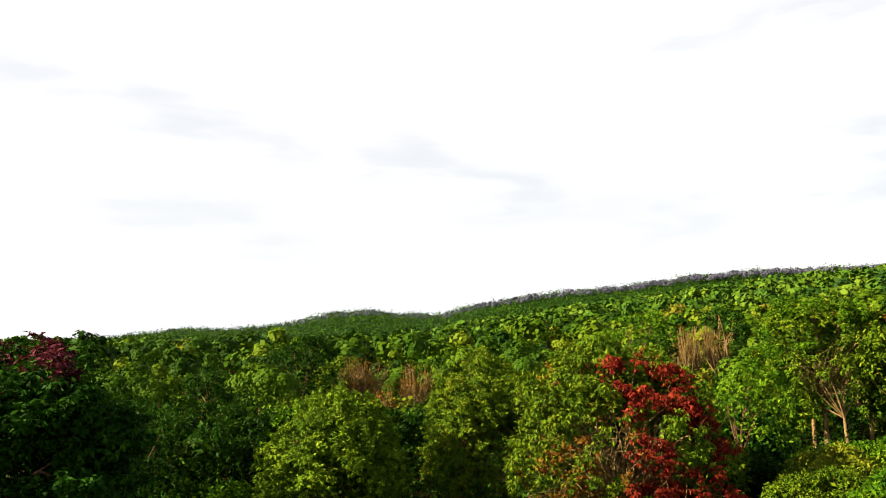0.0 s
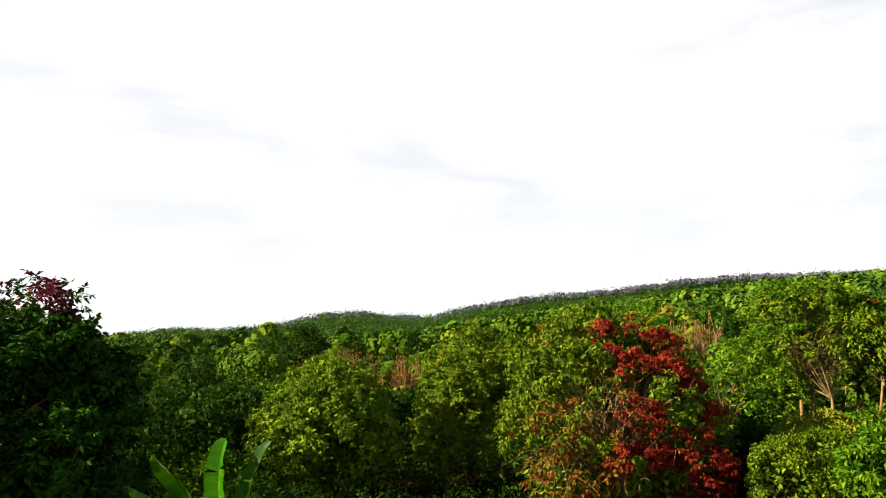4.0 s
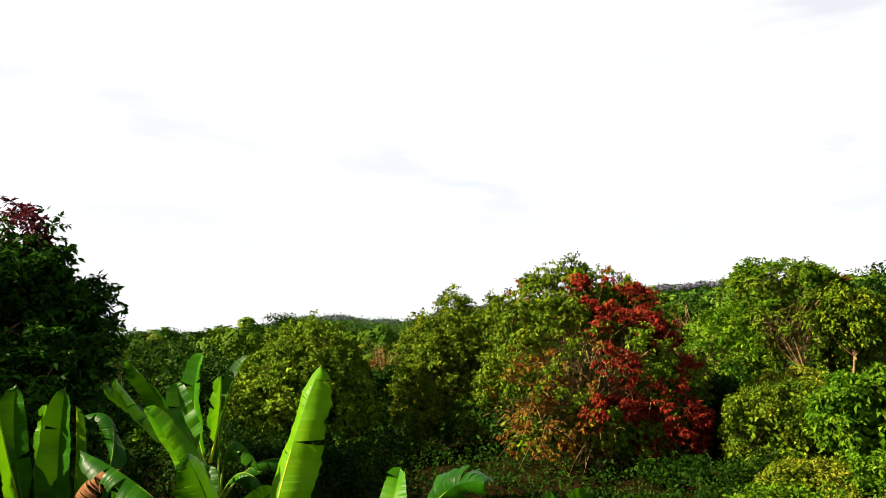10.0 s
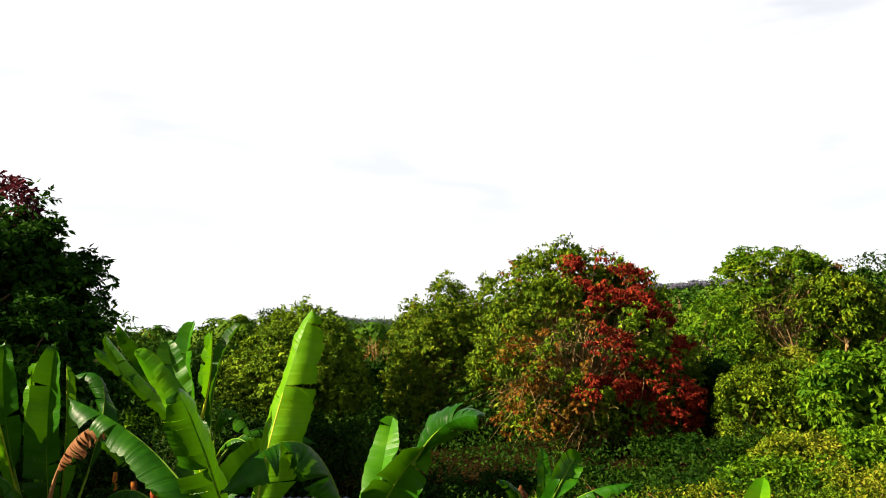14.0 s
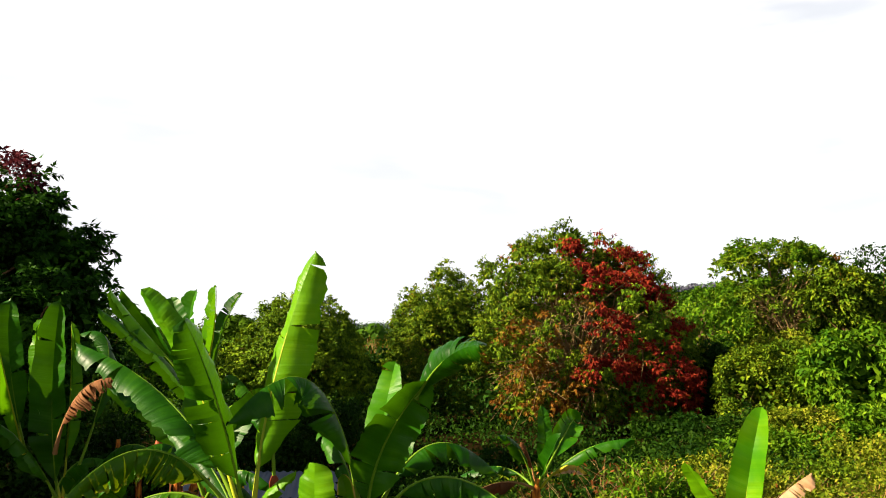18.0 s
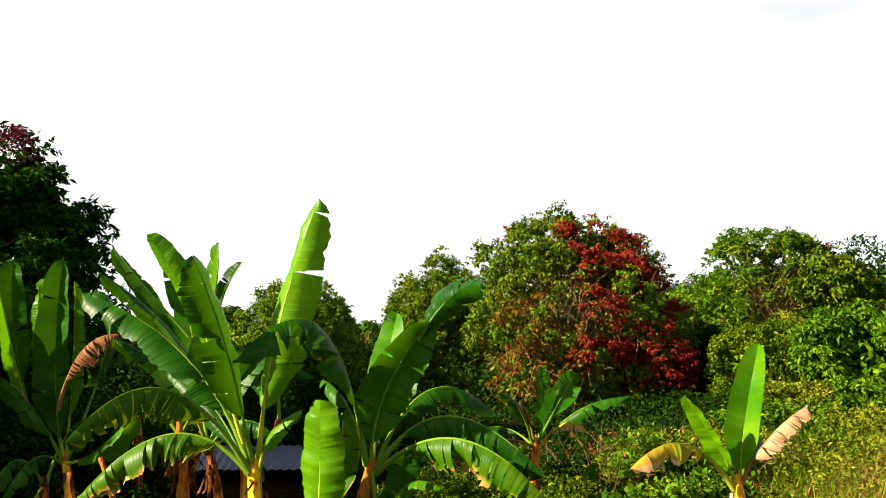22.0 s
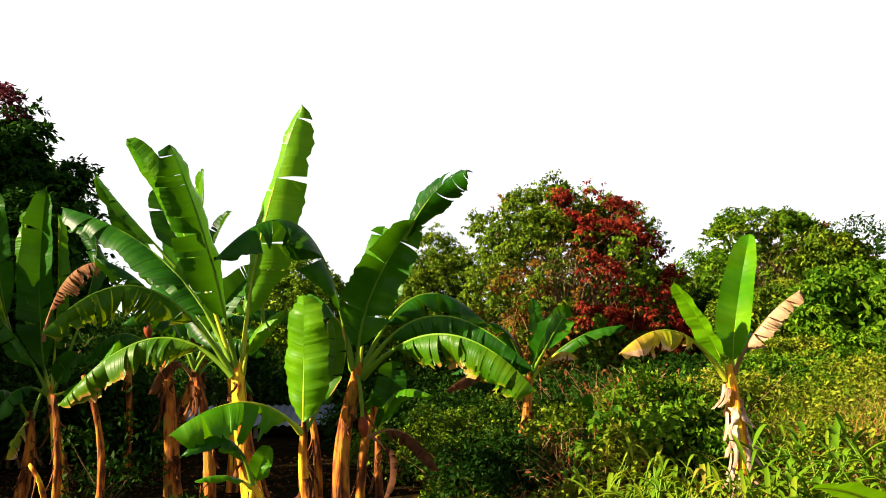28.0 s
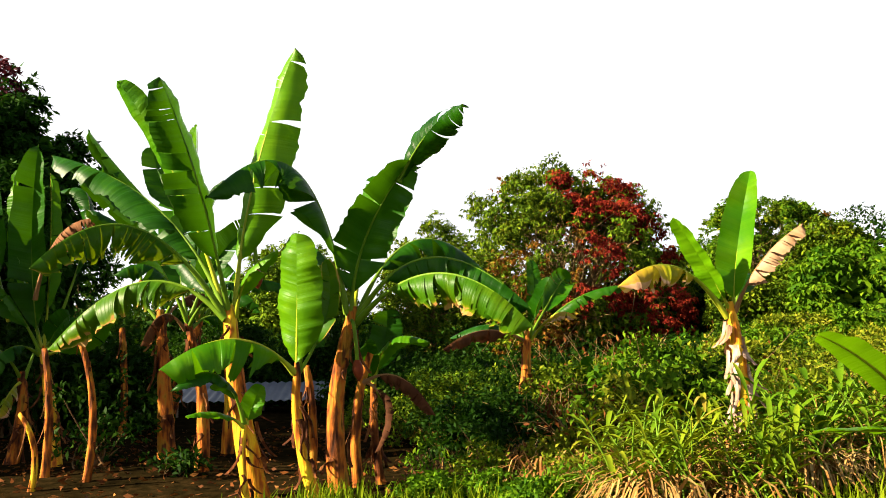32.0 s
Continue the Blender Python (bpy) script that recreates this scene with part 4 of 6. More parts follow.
# ---- shrubs ----
def shrub(label, x, y, w, h, seed, leaf="herb", spots=220, per=9, size=0.09, name="shrub", depth=None, droop=0.25, group="shrubs"):
    """A many-stemmed bush: stems from the ground, leaves in uneven clumps."""
    rng = np.random.default_rng(seed)
    z = gz1(x, y)
    d = (depth or w) / 2
    t = thing(name, (x, y, z), label, "shrub", group)
    lobes = [(x + rng.uniform(-0.3, 0.3) * w, y + rng.uniform(-0.3, 0.3) * d, z + h * rng.uniform(0.3, 0.62), w * rng.uniform(0.22, 0.36), d * rng.uniform(0.4, 0.7), h * rng.uniform(0.24, 0.38)) for _ in range(6)]
    lobes.append((x, y, z + h * 0.4, w * 0.42, d * 0.8, h * 0.42))
    at, out = crown_spots(lobes, spots, rng, 0.5, -0.2, 1.6)
    at[:, 2] = np.maximum(at[:, 2], z + 0.05)
    pieces = []
    for e in at[rng.choice(len(at), min(16, len(at)), replace=False)]:
        foot = np.array([x + rng.normal() * 0.12 * w, y + rng.normal() * 0.1 * d, z - 0.06])
        pieces.append(tube(bezier(foot, (foot + e) / 2 + rng.normal(size=3) * 0.06, e, 5), np.linspace(0.014, 0.004, 5) * (0.5 + h / 2), 5))
    tagged(put("stem_mass", quads("stem_mass", *join(pieces)), BARK, t), kind="stuff")
    tufts = at[:max(6, len(at) // 4)], out[:max(6, len(at) // 4)]
    co = np.concatenate([clump_leaves(*tufts, per * 3, size * 0.8 + 0.09 * h, size, size * 0.45, rng, droop), twig_leaves(at, out, max(2, per // 3), size * 0.9, size, size * 0.42, rng, droop, 0.6)])
    put("foliage", quads("foliage", co), G[leaf], t)
    return t


shrub("dense mid-green bush with small leaves", 17.5, 31, 3.6, 1.7, 76, "herb", 600, 10, 0.17)
shrub("dense rounded small-leaved bush", 1.5, 11.6, 2.6, 0.95, 78, "olive", 1100, 10, 0.06, depth=1.8)
shrub("dense rounded small-leaved bush", 2.3, 12.8, 2.0, 1.1, 79, "dark", 700, 10, 0.065)
shrub("dark shaded bush beside the stems", 2.0, 10.0, 1.6, 0.9, 80, "dark", 420, 9, 0.07)
shrub("fresh green broad-leaved herb clump", 3.7, 9.4, 1.5, 0.95, 81, "bright", 240, 8, 0.13)
shrub("fresh green broad-leaved herb clump", 4.6, 10.6, 1.5, 1.0, 82, "bright", 240, 8, 0.13)
shrub("tangle of leafy green herbs in the shade", 3.2, 11.6, 1.8, 1.0, 83, "dark", 380, 9, 0.09)
shrub("tangle of leafy green herbs on the bank", 5.4, 13.0, 2.4, 1.0, 84, "herb", 420, 9, 0.1)
shrub("dark tangle of leafy herbs on the bank", 6.2, 16.4, 3.0, 0.65, 86, "dark", 420, 9, 0.11)
shrub("dark bushes under the half red tree", 3.8, 18.6, 3.4, 0.7, 87, "dark", 460, 9, 0.12)
shrub("dark bushes under the half red tree", 8.0, 21.0, 2.4, 0.8, 88, "dark", 420, 9, 0.12)
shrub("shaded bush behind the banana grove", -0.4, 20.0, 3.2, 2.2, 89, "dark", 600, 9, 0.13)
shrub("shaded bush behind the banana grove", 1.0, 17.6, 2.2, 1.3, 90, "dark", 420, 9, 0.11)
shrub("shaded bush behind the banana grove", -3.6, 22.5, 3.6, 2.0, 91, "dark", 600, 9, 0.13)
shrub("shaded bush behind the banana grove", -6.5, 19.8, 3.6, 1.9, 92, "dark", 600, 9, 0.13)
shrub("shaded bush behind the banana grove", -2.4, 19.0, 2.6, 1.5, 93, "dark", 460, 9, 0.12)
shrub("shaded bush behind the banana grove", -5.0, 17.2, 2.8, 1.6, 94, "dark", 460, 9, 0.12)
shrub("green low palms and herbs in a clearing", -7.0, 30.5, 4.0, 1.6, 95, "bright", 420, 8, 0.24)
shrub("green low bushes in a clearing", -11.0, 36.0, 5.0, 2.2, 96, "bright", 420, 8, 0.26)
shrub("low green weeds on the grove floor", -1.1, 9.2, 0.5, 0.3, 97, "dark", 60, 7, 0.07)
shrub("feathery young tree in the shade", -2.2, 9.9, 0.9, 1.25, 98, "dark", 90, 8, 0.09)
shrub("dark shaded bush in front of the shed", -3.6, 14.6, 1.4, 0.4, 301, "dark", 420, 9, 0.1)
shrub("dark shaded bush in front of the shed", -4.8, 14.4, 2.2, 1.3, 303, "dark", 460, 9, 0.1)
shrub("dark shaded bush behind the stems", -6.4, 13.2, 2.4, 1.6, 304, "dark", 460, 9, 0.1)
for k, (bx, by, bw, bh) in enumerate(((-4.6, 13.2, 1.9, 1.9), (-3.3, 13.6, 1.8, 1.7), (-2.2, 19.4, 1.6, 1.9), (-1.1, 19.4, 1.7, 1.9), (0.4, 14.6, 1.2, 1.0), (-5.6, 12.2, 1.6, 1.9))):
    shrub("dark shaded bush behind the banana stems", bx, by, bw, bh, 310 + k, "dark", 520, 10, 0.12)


def dome_bush(label, x, y, w, h, seed, leaf, clumps, per, radius, length):
    """A rounded bush with stems, tufts of leaves over its dome and dark gaps between."""
    z = gz1(x, y)
    tree("bush", label, (x, y, z), (x, y, z + h * 0.2),
         [(x, y, z + h * 0.45, w * 0.46, w * 0.42, h * 0.46), (x - w * 0.22, y - 0.3, z + h * 0.62, w * 0.26, w * 0.26, h * 0.27), (x + w * 0.2, y - 0.2, z + h * 0.7, w * 0.26, w * 0.26, h * 0.28), (x + w * 0.05, y - w * 0.25, z + h * 0.4, w * 0.3, w * 0.28, h * 0.33)],
         seed, clumps, per, radius, length, length * 0.45, leaf, r0=0.05, n_limbs=14, twigs=50, inner=0.6, gaps=-0.22, group="rounded bushes", category="bush", droop=0.5)


dome_bush("tall bright green bush with broad leaves", 12.5, 20.4, 3.1, 3.2, 801, "bright", 300, 60, 0.3, 0.17)
dome_bush("tall bright green bush with broad leaves", 14.9, 21.6, 3.0, 3.0, 802, "bright", 240, 60, 0.3, 0.17)
dome_bush("rounded olive-green bush with feathery leaves", 10.9, 22.4, 2.9, 2.7, 803, "olive", 300, 90, 0.24, 0.1)
dome_bush("rounded mid-green bush with feathery leaves", 12.6, 24.8, 3.2, 3.1, 804, "herb", 260, 80, 0.28, 0.12)
dome_bush("leafy green bush before the pale trunks", 15.2, 28.4, 3.4, 2.6, 805, "bright", 240, 60, 0.32, 0.16)
dome_bush("dark green bush beside the half red tree", 9.8, 25.4, 2.6, 2.6, 806, "dark", 220, 70, 0.28, 0.13)
dome_bush("low rounded green bush on the bank", 9.6, 18.0, 2.0, 1.2, 807, "herb", 200, 70, 0.2, 0.09)
dome_bush("low rounded bright green bush on the bank", 11.0, 17.6, 2.0, 1.3, 808, "bright", 180, 60, 0.22, 0.11)

for k, (bx, by, bw, bh, kind) in enumerate(((-5.5, 33.5, 3.6, 3.0, "dark"), (-9.2, 33.0, 4.2, 3.6, "scrub"), (-7.4, 37.5, 3.8, 3.4, "dark"), (-12.2, 38.5, 4.4, 3.6, "scrub"), (-3.6, 38.0, 3.6, 3.2, "scrub"),
                                             (-10.2, 42.5, 4.2, 4.0, "dark"), (-15.5, 35.0, 4.6, 3.8, "dark"), (-6.4, 42.0, 3.8, 3.8, "bright"), (-1.4, 42.5, 3.8, 3.6, "dark"), (4.6, 40.0, 3.6, 3.6, "scrub"), (8.2, 38.0, 3.4, 3.4, "dark"), (11.6, 40.5, 3.6, 3.8, "bright"), (14.2, 36.0, 3.2, 3.0, "scrub"))):
    dome_bush({"dark": "dark green bush between the woodland trees", "scrub": "mid-green bush between the woodland trees", "bright": "fresh green bush between the woodland trees"}[kind], bx, by, bw, bh, 820 + k, kind, 130, 40, 0.42, 0.23)

# weeds on the bank
rb = random.Random(8)
for k in range(95):
    bx, by = rb.uniform(2.9, 12.0), rb.uniform(8.4, 16.0)
    if bx > 4.0 + 0.45 * by or (by < 13.5 and bx > 4.2 + 0.14 * by):
        continue
    kind, size = rb.choice((("herb", 0.06), ("herb", 0.09), ("bright", 0.11), ("olive", 0.08), ("olive", 0.06), ("herb", 0.08), ("olive", 0.07), ("dark", 0.09)))
    if bx < 3.9 and by < 13.5:                      # foot of the bank: its shade is put in as darker leaves
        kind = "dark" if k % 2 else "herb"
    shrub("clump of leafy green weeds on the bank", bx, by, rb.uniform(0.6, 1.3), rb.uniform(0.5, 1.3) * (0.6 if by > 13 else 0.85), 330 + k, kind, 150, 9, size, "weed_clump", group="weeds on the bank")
# dark bushes put in for the shade under the rear plant
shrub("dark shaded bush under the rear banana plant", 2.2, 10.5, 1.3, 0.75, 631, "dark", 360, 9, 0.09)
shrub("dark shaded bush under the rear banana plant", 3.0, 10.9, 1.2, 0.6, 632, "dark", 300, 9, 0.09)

# the grove's shade on the ground, put in as dark-leaved herbs
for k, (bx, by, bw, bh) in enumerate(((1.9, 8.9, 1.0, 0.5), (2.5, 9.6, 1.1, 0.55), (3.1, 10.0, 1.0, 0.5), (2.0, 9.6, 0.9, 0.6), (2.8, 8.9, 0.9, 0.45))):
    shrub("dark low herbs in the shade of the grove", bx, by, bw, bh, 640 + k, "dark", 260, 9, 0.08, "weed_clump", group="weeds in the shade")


for k, (bx, by, bw, bh) in enumerate(((1.9, 7.2, 0.7, 0.32), (2.35, 7.5, 0.8, 0.4), (2.55, 6.9, 0.7, 0.36), (2.2, 8.2, 0.9, 0.45), (1.5, 8.7, 0.8, 0.4), (1.7, 7.8, 0.7, 0.35), (2.1, 6.6, 0.6, 0.28), (2.6, 8.0, 0.7, 0.5), (1.3, 7.3, 0.5, 0.22))):
    shrub("low fresh green weeds in front of the grove", bx, by, bw, bh, 660 + k, "herb" if k % 2 else "bright", 170, 8, 0.055, "weed_clump", group="weeds in front of the grove")


# brown brushwood on the bank
def brushwood(x, y, w, h, seed, n=60):
    """A tangle of bare brown twigs with a few withered leaves."""
    rng = np.random.default_rng(seed)
    z = gz1(x, y)
    t = thing("brushwood", (x, y, z), "tangle of bare brown twigs with withered leaves", "brushwood", "brushwood on the bank")
    pieces, ends = [], []
    for _ in range(n):
        foot = np.array([x + rng.normal() * w * 0.25, y + rng.normal() * w * 0.25, z - 0.04])
        e = foot + np.array([rng.normal() * w * 0.4, rng.normal() * w * 0.4, h * rng.uniform(0.3, 1.1)])
        pts = bezier(foot, (foot + e) / 2 + rng.normal(size=3) * 0.1, e, 6)
        pieces.append(tube(pts, np.linspace(0.008, 0.003, 6), 4))
        ends += [pts[3], pts[4], pts[5]]
    tagged(put("twig_mass", quads("twig_mass", *join(pieces)), BARK_PALE, t), kind="stuff")
    ends = np.array(ends)
    put("withered_leaves", quads("withered_leaves", twig_leaves(ends, unit(rng.normal(size=ends.shape)), 2, 0.07, 0.08, 0.03, rng, 0.5)), G["litter"], t)


for k, (bx, by, bw, bh) in enumerate(((3.3, 9.2, 0.9, 0.7), (3.0, 8.6, 0.8, 0.6), (3.9, 12.3, 1.4, 1.2), (4.8, 12.6, 1.4, 1.1), (5.6, 14.2, 1.5, 0.8), (4.4, 15.0, 1.6, 0.8), (2.9, 10.1, 0.8, 0.6), (5.0, 10.4, 0.9, 0.7), (4.7, 8.8, 0.8, 0.5))):
    brushwood(bx, by, bw, bh, 700 + k)


# taller bushes that climb the bank towards the trees; dark leaves carry its shade
for k, (bx, by, bw, bh, kind, size) in enumerate((
        (4.6, 12.2, 1.5, 1.25, "bright", 0.1), (5.7, 12.6, 1.6, 1.1, "herb", 0.07), (3.9, 13.8, 1.8, 0.9, "dark", 0.08), (6.9, 13.6, 1.8, 0.9, "herb", 0.08), (5.2, 14.8, 2.0, 0.85, "bright", 0.1),
        (8.0, 14.2, 1.8, 0.9, "olive", 0.07), (6.6, 15.6, 2.2, 0.75, "herb", 0.08), (4.2, 16.2, 2.2, 0.8, "dark", 0.09), (8.4, 16.4, 2.2, 1.0, "bright", 0.11), (9.6, 15.2, 2.0, 1.1, "herb", 0.08),
        (7.2, 17.8, 2.4, 0.7, "dark", 0.09), (5.6, 18.4, 2.4, 0.6, "dark", 0.1), (9.0, 19.6, 2.4, 1.2, "dark", 0.1), 
        (3.1, 15.4, 1.8, 0.8, "olive", 0.07), (2.2, 16.2, 1.8, 0.9, "dark", 0.09), (1.6, 14.0, 1.7, 1.3, "dark", 0.08),
        (4.9, 10.0, 1.2, 0.9, "herb", 0.07), (5.4, 8.9, 1.0, 0.75, "herb", 0.07), (4.2, 8.6, 0.9, 0.7, "bright", 0.09),
        (15.6, 25.0, 3.2, 2.4, "herb", 0.12), (17.6, 27.0, 3.2, 2.4, "olive", 0.12))):
    shrub({"bright": "fresh green leafy bush on the sunny bank", "herb": "yellow-green bush with small leaves on the bank", "olive": "olive-green bush with small leaves on the bank", "dark": "dark green shaded bush on the bank"}[kind],
          bx, by, bw, bh, 760 + k, kind, int(210 * bw), 9, size, group="bushes on the bank")


# ---- banana plants ----
FACE = {"shaded": (0.8, -0.55, 0.05), "sunny": (-0.5, -0.3, 0.8), "sideways": (-0.8, -0.5, -0.3), "frontleft": (-0.5, -0.9, 0.25), "backright": (-0.5, 0.85, 0.1), "over": (0.2, 0.55, 0.8), "up": (0, 0.05, 1), "front": (0.05, -1, 0.3), "back": (0.25, 1, 0.2), "left": (-0.85, -0.5, 0.25), "right": (0.9, -0.4, 0.2)}


def banana_plant(label, foot, junction, r0, mat, sheaths=5):
    """A banana plant: the stem of wrapped sheaths, with dry sheath strips hanging on it."""
    rng = np.random.default_rng(int(abs(foot[0] * 100) + foot[1] * 37))
    foot, junction = np.asarray(foot, float), np.asarray(junction, float)
    foot = np.array([foot[0], foot[1], gz1(foot[0], foot[1])])
    t = thing("banana_plant", foot, label, "banana plant", "banana plants of the grove")
    bend = (foot + junction) / 2 + np.array([rng.normal() * 0.05, 0, 0])
    pts = bezier(foot - np.array([0, 0, 0.1]), bend, junction, 14)
    pts = np.concatenate([pts, [junction + (junction - bend) * 0.16]])
    rad = r0 * np.concatenate([[1.35, 1.2], np.linspace(1.1, 0.62, 12), [0.4]])
    put("pseudostem", quads("pseudostem", *tube(pts, rad * 0.8, 18, 0.05, rng)), mat, t, smooth=True)
    axis = unit(junction - foot)
    high = np.linalg.norm(junction - foot)
    for _ in range(sheaths * 2):                 # dry ragged strips that peel from the stem
        s, a = rng.uniform(0.2, 0.97), rng.uniform(0, 2 * np.pi)
        out = np.array([math.cos(a), math.sin(a), 0])
        side = np.cross(axis, out)
        top = foot + (bend - foot) * min(1, s * 2) + (junction - bend) * max(0, s * 2 - 1)
        ln, wd = rng.uniform(0.12, 0.42) * min(1.0, high) * min(1, 0.4 + s), r0 * rng.uniform(0.12, 0.45) * (1.5 if "pale" in label else 1.0)
        k = np.linspace(0, 1, 9)
        curl = rng.uniform(0.02, 0.16)
        mid = top + out * r0 * (1.12 - 0.42 * s) + out * (k ** 2.5 * curl)[:, None] - axis * (k * ln)[:, None] + side * (np.sin(k * rng.uniform(3, 8)) * 0.025)[:, None]
        ww = (wd * (1 - 0.75 * k) * rng.uniform(0.55, 1.25, 9))[:, None]
        co = np.concatenate([mid - side * ww - out * 0.015, mid + out * 0.012, mid + side * ww - out * 0.015])
        i, j = np.meshgrid(np.arange(2), np.arange(8), indexing="ij")
        put("dry_sheath", quads("dry_sheath", co, np.stack([i * 9 + j, i * 9 + j + 1, (i + 1) * 9 + j + 1, (i + 1) * 9 + j], -1).reshape(-1, 4)),
            SHEATH_PALE if "pale" in label else SHEATH, t)
    return t


leaf_count = [0]


def banana_leaf(plant, base, mid, tip, width, kind="green", face="up", fold=35, tears=3, petiole=0.2, one_side=0):
    """One banana leaf: petiole and midrib along base, mid, tip; two half blades, torn into strips that hang by their own angle."""
    leaf_count[0] += 1
    rng = np.random.default_rng(900 + leaf_count[0])
    n = 41
    c = bezier(base, mid, tip, n)
    tan = unit(np.gradient(c, axis=0))
    up = unit(np.asarray(FACE[face], float))
    side = unit(np.cross(tan, up))
    nor = np.cross(side, tan)
    long = np.linalg.norm(np.diff(c, axis=0), axis=1).sum()
    verts, faces, uvs = [], [], []
    u = np.clip((np.linspace(0, 1, n) - petiole) / (1 - petiole), 0, 1)
    prof = np.minimum(1, (u / 0.24) ** 0.6) * np.sqrt(np.maximum(0, 1 - u ** 7)) * (1 - 0.25 * u ** 2)
    first = int(petiole * (n - 1))
    across = np.linspace(0, 1, 6)
    for sgn in (-1, 1):
        torn = tears if sgn * one_side >= 0 else 0
        cuts = sorted(rng.choice(np.arange(first + 3, n - 2), min(torn, n - first - 6), replace=False)) if torn else []
        edges = [first, *cuts, n - 1]
        lay = rng.normal() * 4
        pleat, beat = rng.uniform(0.9, 1.6), rng.uniform(0, 6.3)
        for a, b in zip(edges[:-1], edges[1:]):
            if b - a < 1:
                continue
            hang = fold + lay + rng.normal() * (9 if tears and fold > 45 else 3.5)
            if tears >= 6 and fold > 10 and rng.random() < 0.25:
                hang += rng.uniform(10, 30)
            short = rng.uniform(0.8, 1.04) if tears > 2 and fold > 45 else rng.uniform(0.93, 1.03) if tears > 2 else rng.uniform(0.97, 1.02)
            gap = 0.0 if not tears else rng.uniform(0.2, 0.6) if kind in ("russet", "dry") else rng.uniform(0.08, 0.3) if fold > 45 else rng.uniform(0.02, 0.12)
            idx = np.linspace(a, b, max(2, (b - a) + 1))
            at0 = len(verts)
            for q, s in enumerate(idx):
                i = int(round(s))
                frac = 0.0 if b == a else (s - a) / (b - a)
                ragged = 1 + (0.03 * rng.normal() if tears > 2 else 0.008 * rng.normal())
                pull = (0.5 - frac) * gap * (b - a) * long / (n - 1)
                for v in across:
                    bend_a = radians(hang * (0.55 + 0.65 * v) - (14 * (1 - v) if fold < 45 else 0))
                    wave = width * 0.034 * (math.sin(s * pleat * 0.45 + 2 * beat) + 0.7 * math.sin(s * pleat + beat) * math.sin(s * 0.37 + beat) + 0.4 * math.sin(s * pleat * 2.3 + 1.7 * beat)) * v ** 0.7
                    w = width * 0.5 * prof[i] * short * v * (ragged if v > 0.9 else 1)
                    p = c[i] + sgn * side[i] * w * math.cos(bend_a) - nor[i] * (w * math.sin(bend_a) - wave) + tan[i] * (pull * v + 0.22 * w)
                    verts.append(p)
                    uvs.append((s / n * long, v))
            m = len(across)
            for q in range(len(idx) - 1):
                for k in range(m - 1):
                    o = at0 + q * m + k
                    faces.append((o, o + 1, o + m + 1, o + m))
    names = {"dry": "dry_leaf", "russet": "dry_leaf", "brown": "dead_leaf", "gold": "yellow_leaf"}
    labels = {"dry": "dry pinkish-beige torn leaf", "russet": "russet dry leaf in torn strips", "brown": "dead brown hanging leaf", "gold": "yellowing leaf with dry margins", "yellow": "green leaf with yellow torn margin"}
    leaf = put(names.get(kind, "leaf"), quads("leaf", verts, faces, np.array(uvs)), BLADE[kind], plant, labels.get(kind, ""), smooth=True)
    r = 0.009 + 0.017 * width
    rib_mat = RIB_DRY if kind in ("dry", "brown", "russet") else RIB_GOLD if kind in ("gold", "lit", "lime") or petiole > 0.3 else RIB
    rc = c - nor * 0.008
    rad = r * np.concatenate([np.linspace(1.7, 0.9, first + 1), np.linspace(0.85, 0.12, n - first - 1)])
    rib = put("midrib", quads("midrib", *tube(rc, rad, 7)), rib_mat, plant, smooth=True)
    rib.parent = leaf
    rib.matrix_parent_inverse = leaf.matrix_world.inverted() @ Matrix.Identity(4)
    rib.matrix_parent_inverse = Matrix.Identity(4)
    return leaf


grove_plant = banana_plant("tall banana plant with a yellow stem and broad torn leaves", (-0.06, 7.85, 0.20), (-0.35, 7.88, 1.72), 0.115, STEM)
banana_leaf(grove_plant, (-0.35, 7.88, 1.75), (-0.53, 7.40, 2.79), (-0.73, 6.90, 3.56), 0.54, "green", "shaded", 30, 9, 0.2, -1)
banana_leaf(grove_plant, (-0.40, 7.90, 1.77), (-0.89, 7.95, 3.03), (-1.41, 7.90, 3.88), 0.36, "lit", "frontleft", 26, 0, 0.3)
banana_leaf(grove_plant, (-0.38, 7.88, 1.77), (-1.12, 8.20, 2.79), (-2.29, 8.70, 3.40), 0.6, "green", "up", 48, 3, 0.2)
banana_leaf(grove_plant, (-0.39, 7.86, 1.75), (-1.08, 7.50, 2.48), (-1.69, 7.00, 2.08), 0.62, "yellow", "up", 70, 15, 0.2)
banana_leaf(grove_plant, (-0.38, 7.84, 1.72), (-1.12, 7.90, 2.06), (-1.94, 8.00, 1.48), 0.6, "yellow", "up", 68, 15, 0.2)
banana_leaf(grove_plant, (-0.33, 7.95, 1.77), (-0.21, 8.10, 2.99), (0.16, 8.10, 4.28), 0.66, "lime", "frontleft", 40, 4, 0.2)
banana_leaf(grove_plant, (-0.30, 7.88, 1.74), (-0.17, 7.70, 2.09), (0.10, 7.60, 2.29), 0.24, "lime", "up", 40, 1, 0.2)
banana_leaf(grove_plant, (-0.40, 7.88, 1.72), (-0.82, 8.30, 2.27), (-1.40, 8.80, 2.64), 0.34, "green", "up", 45, 3, 0.2)

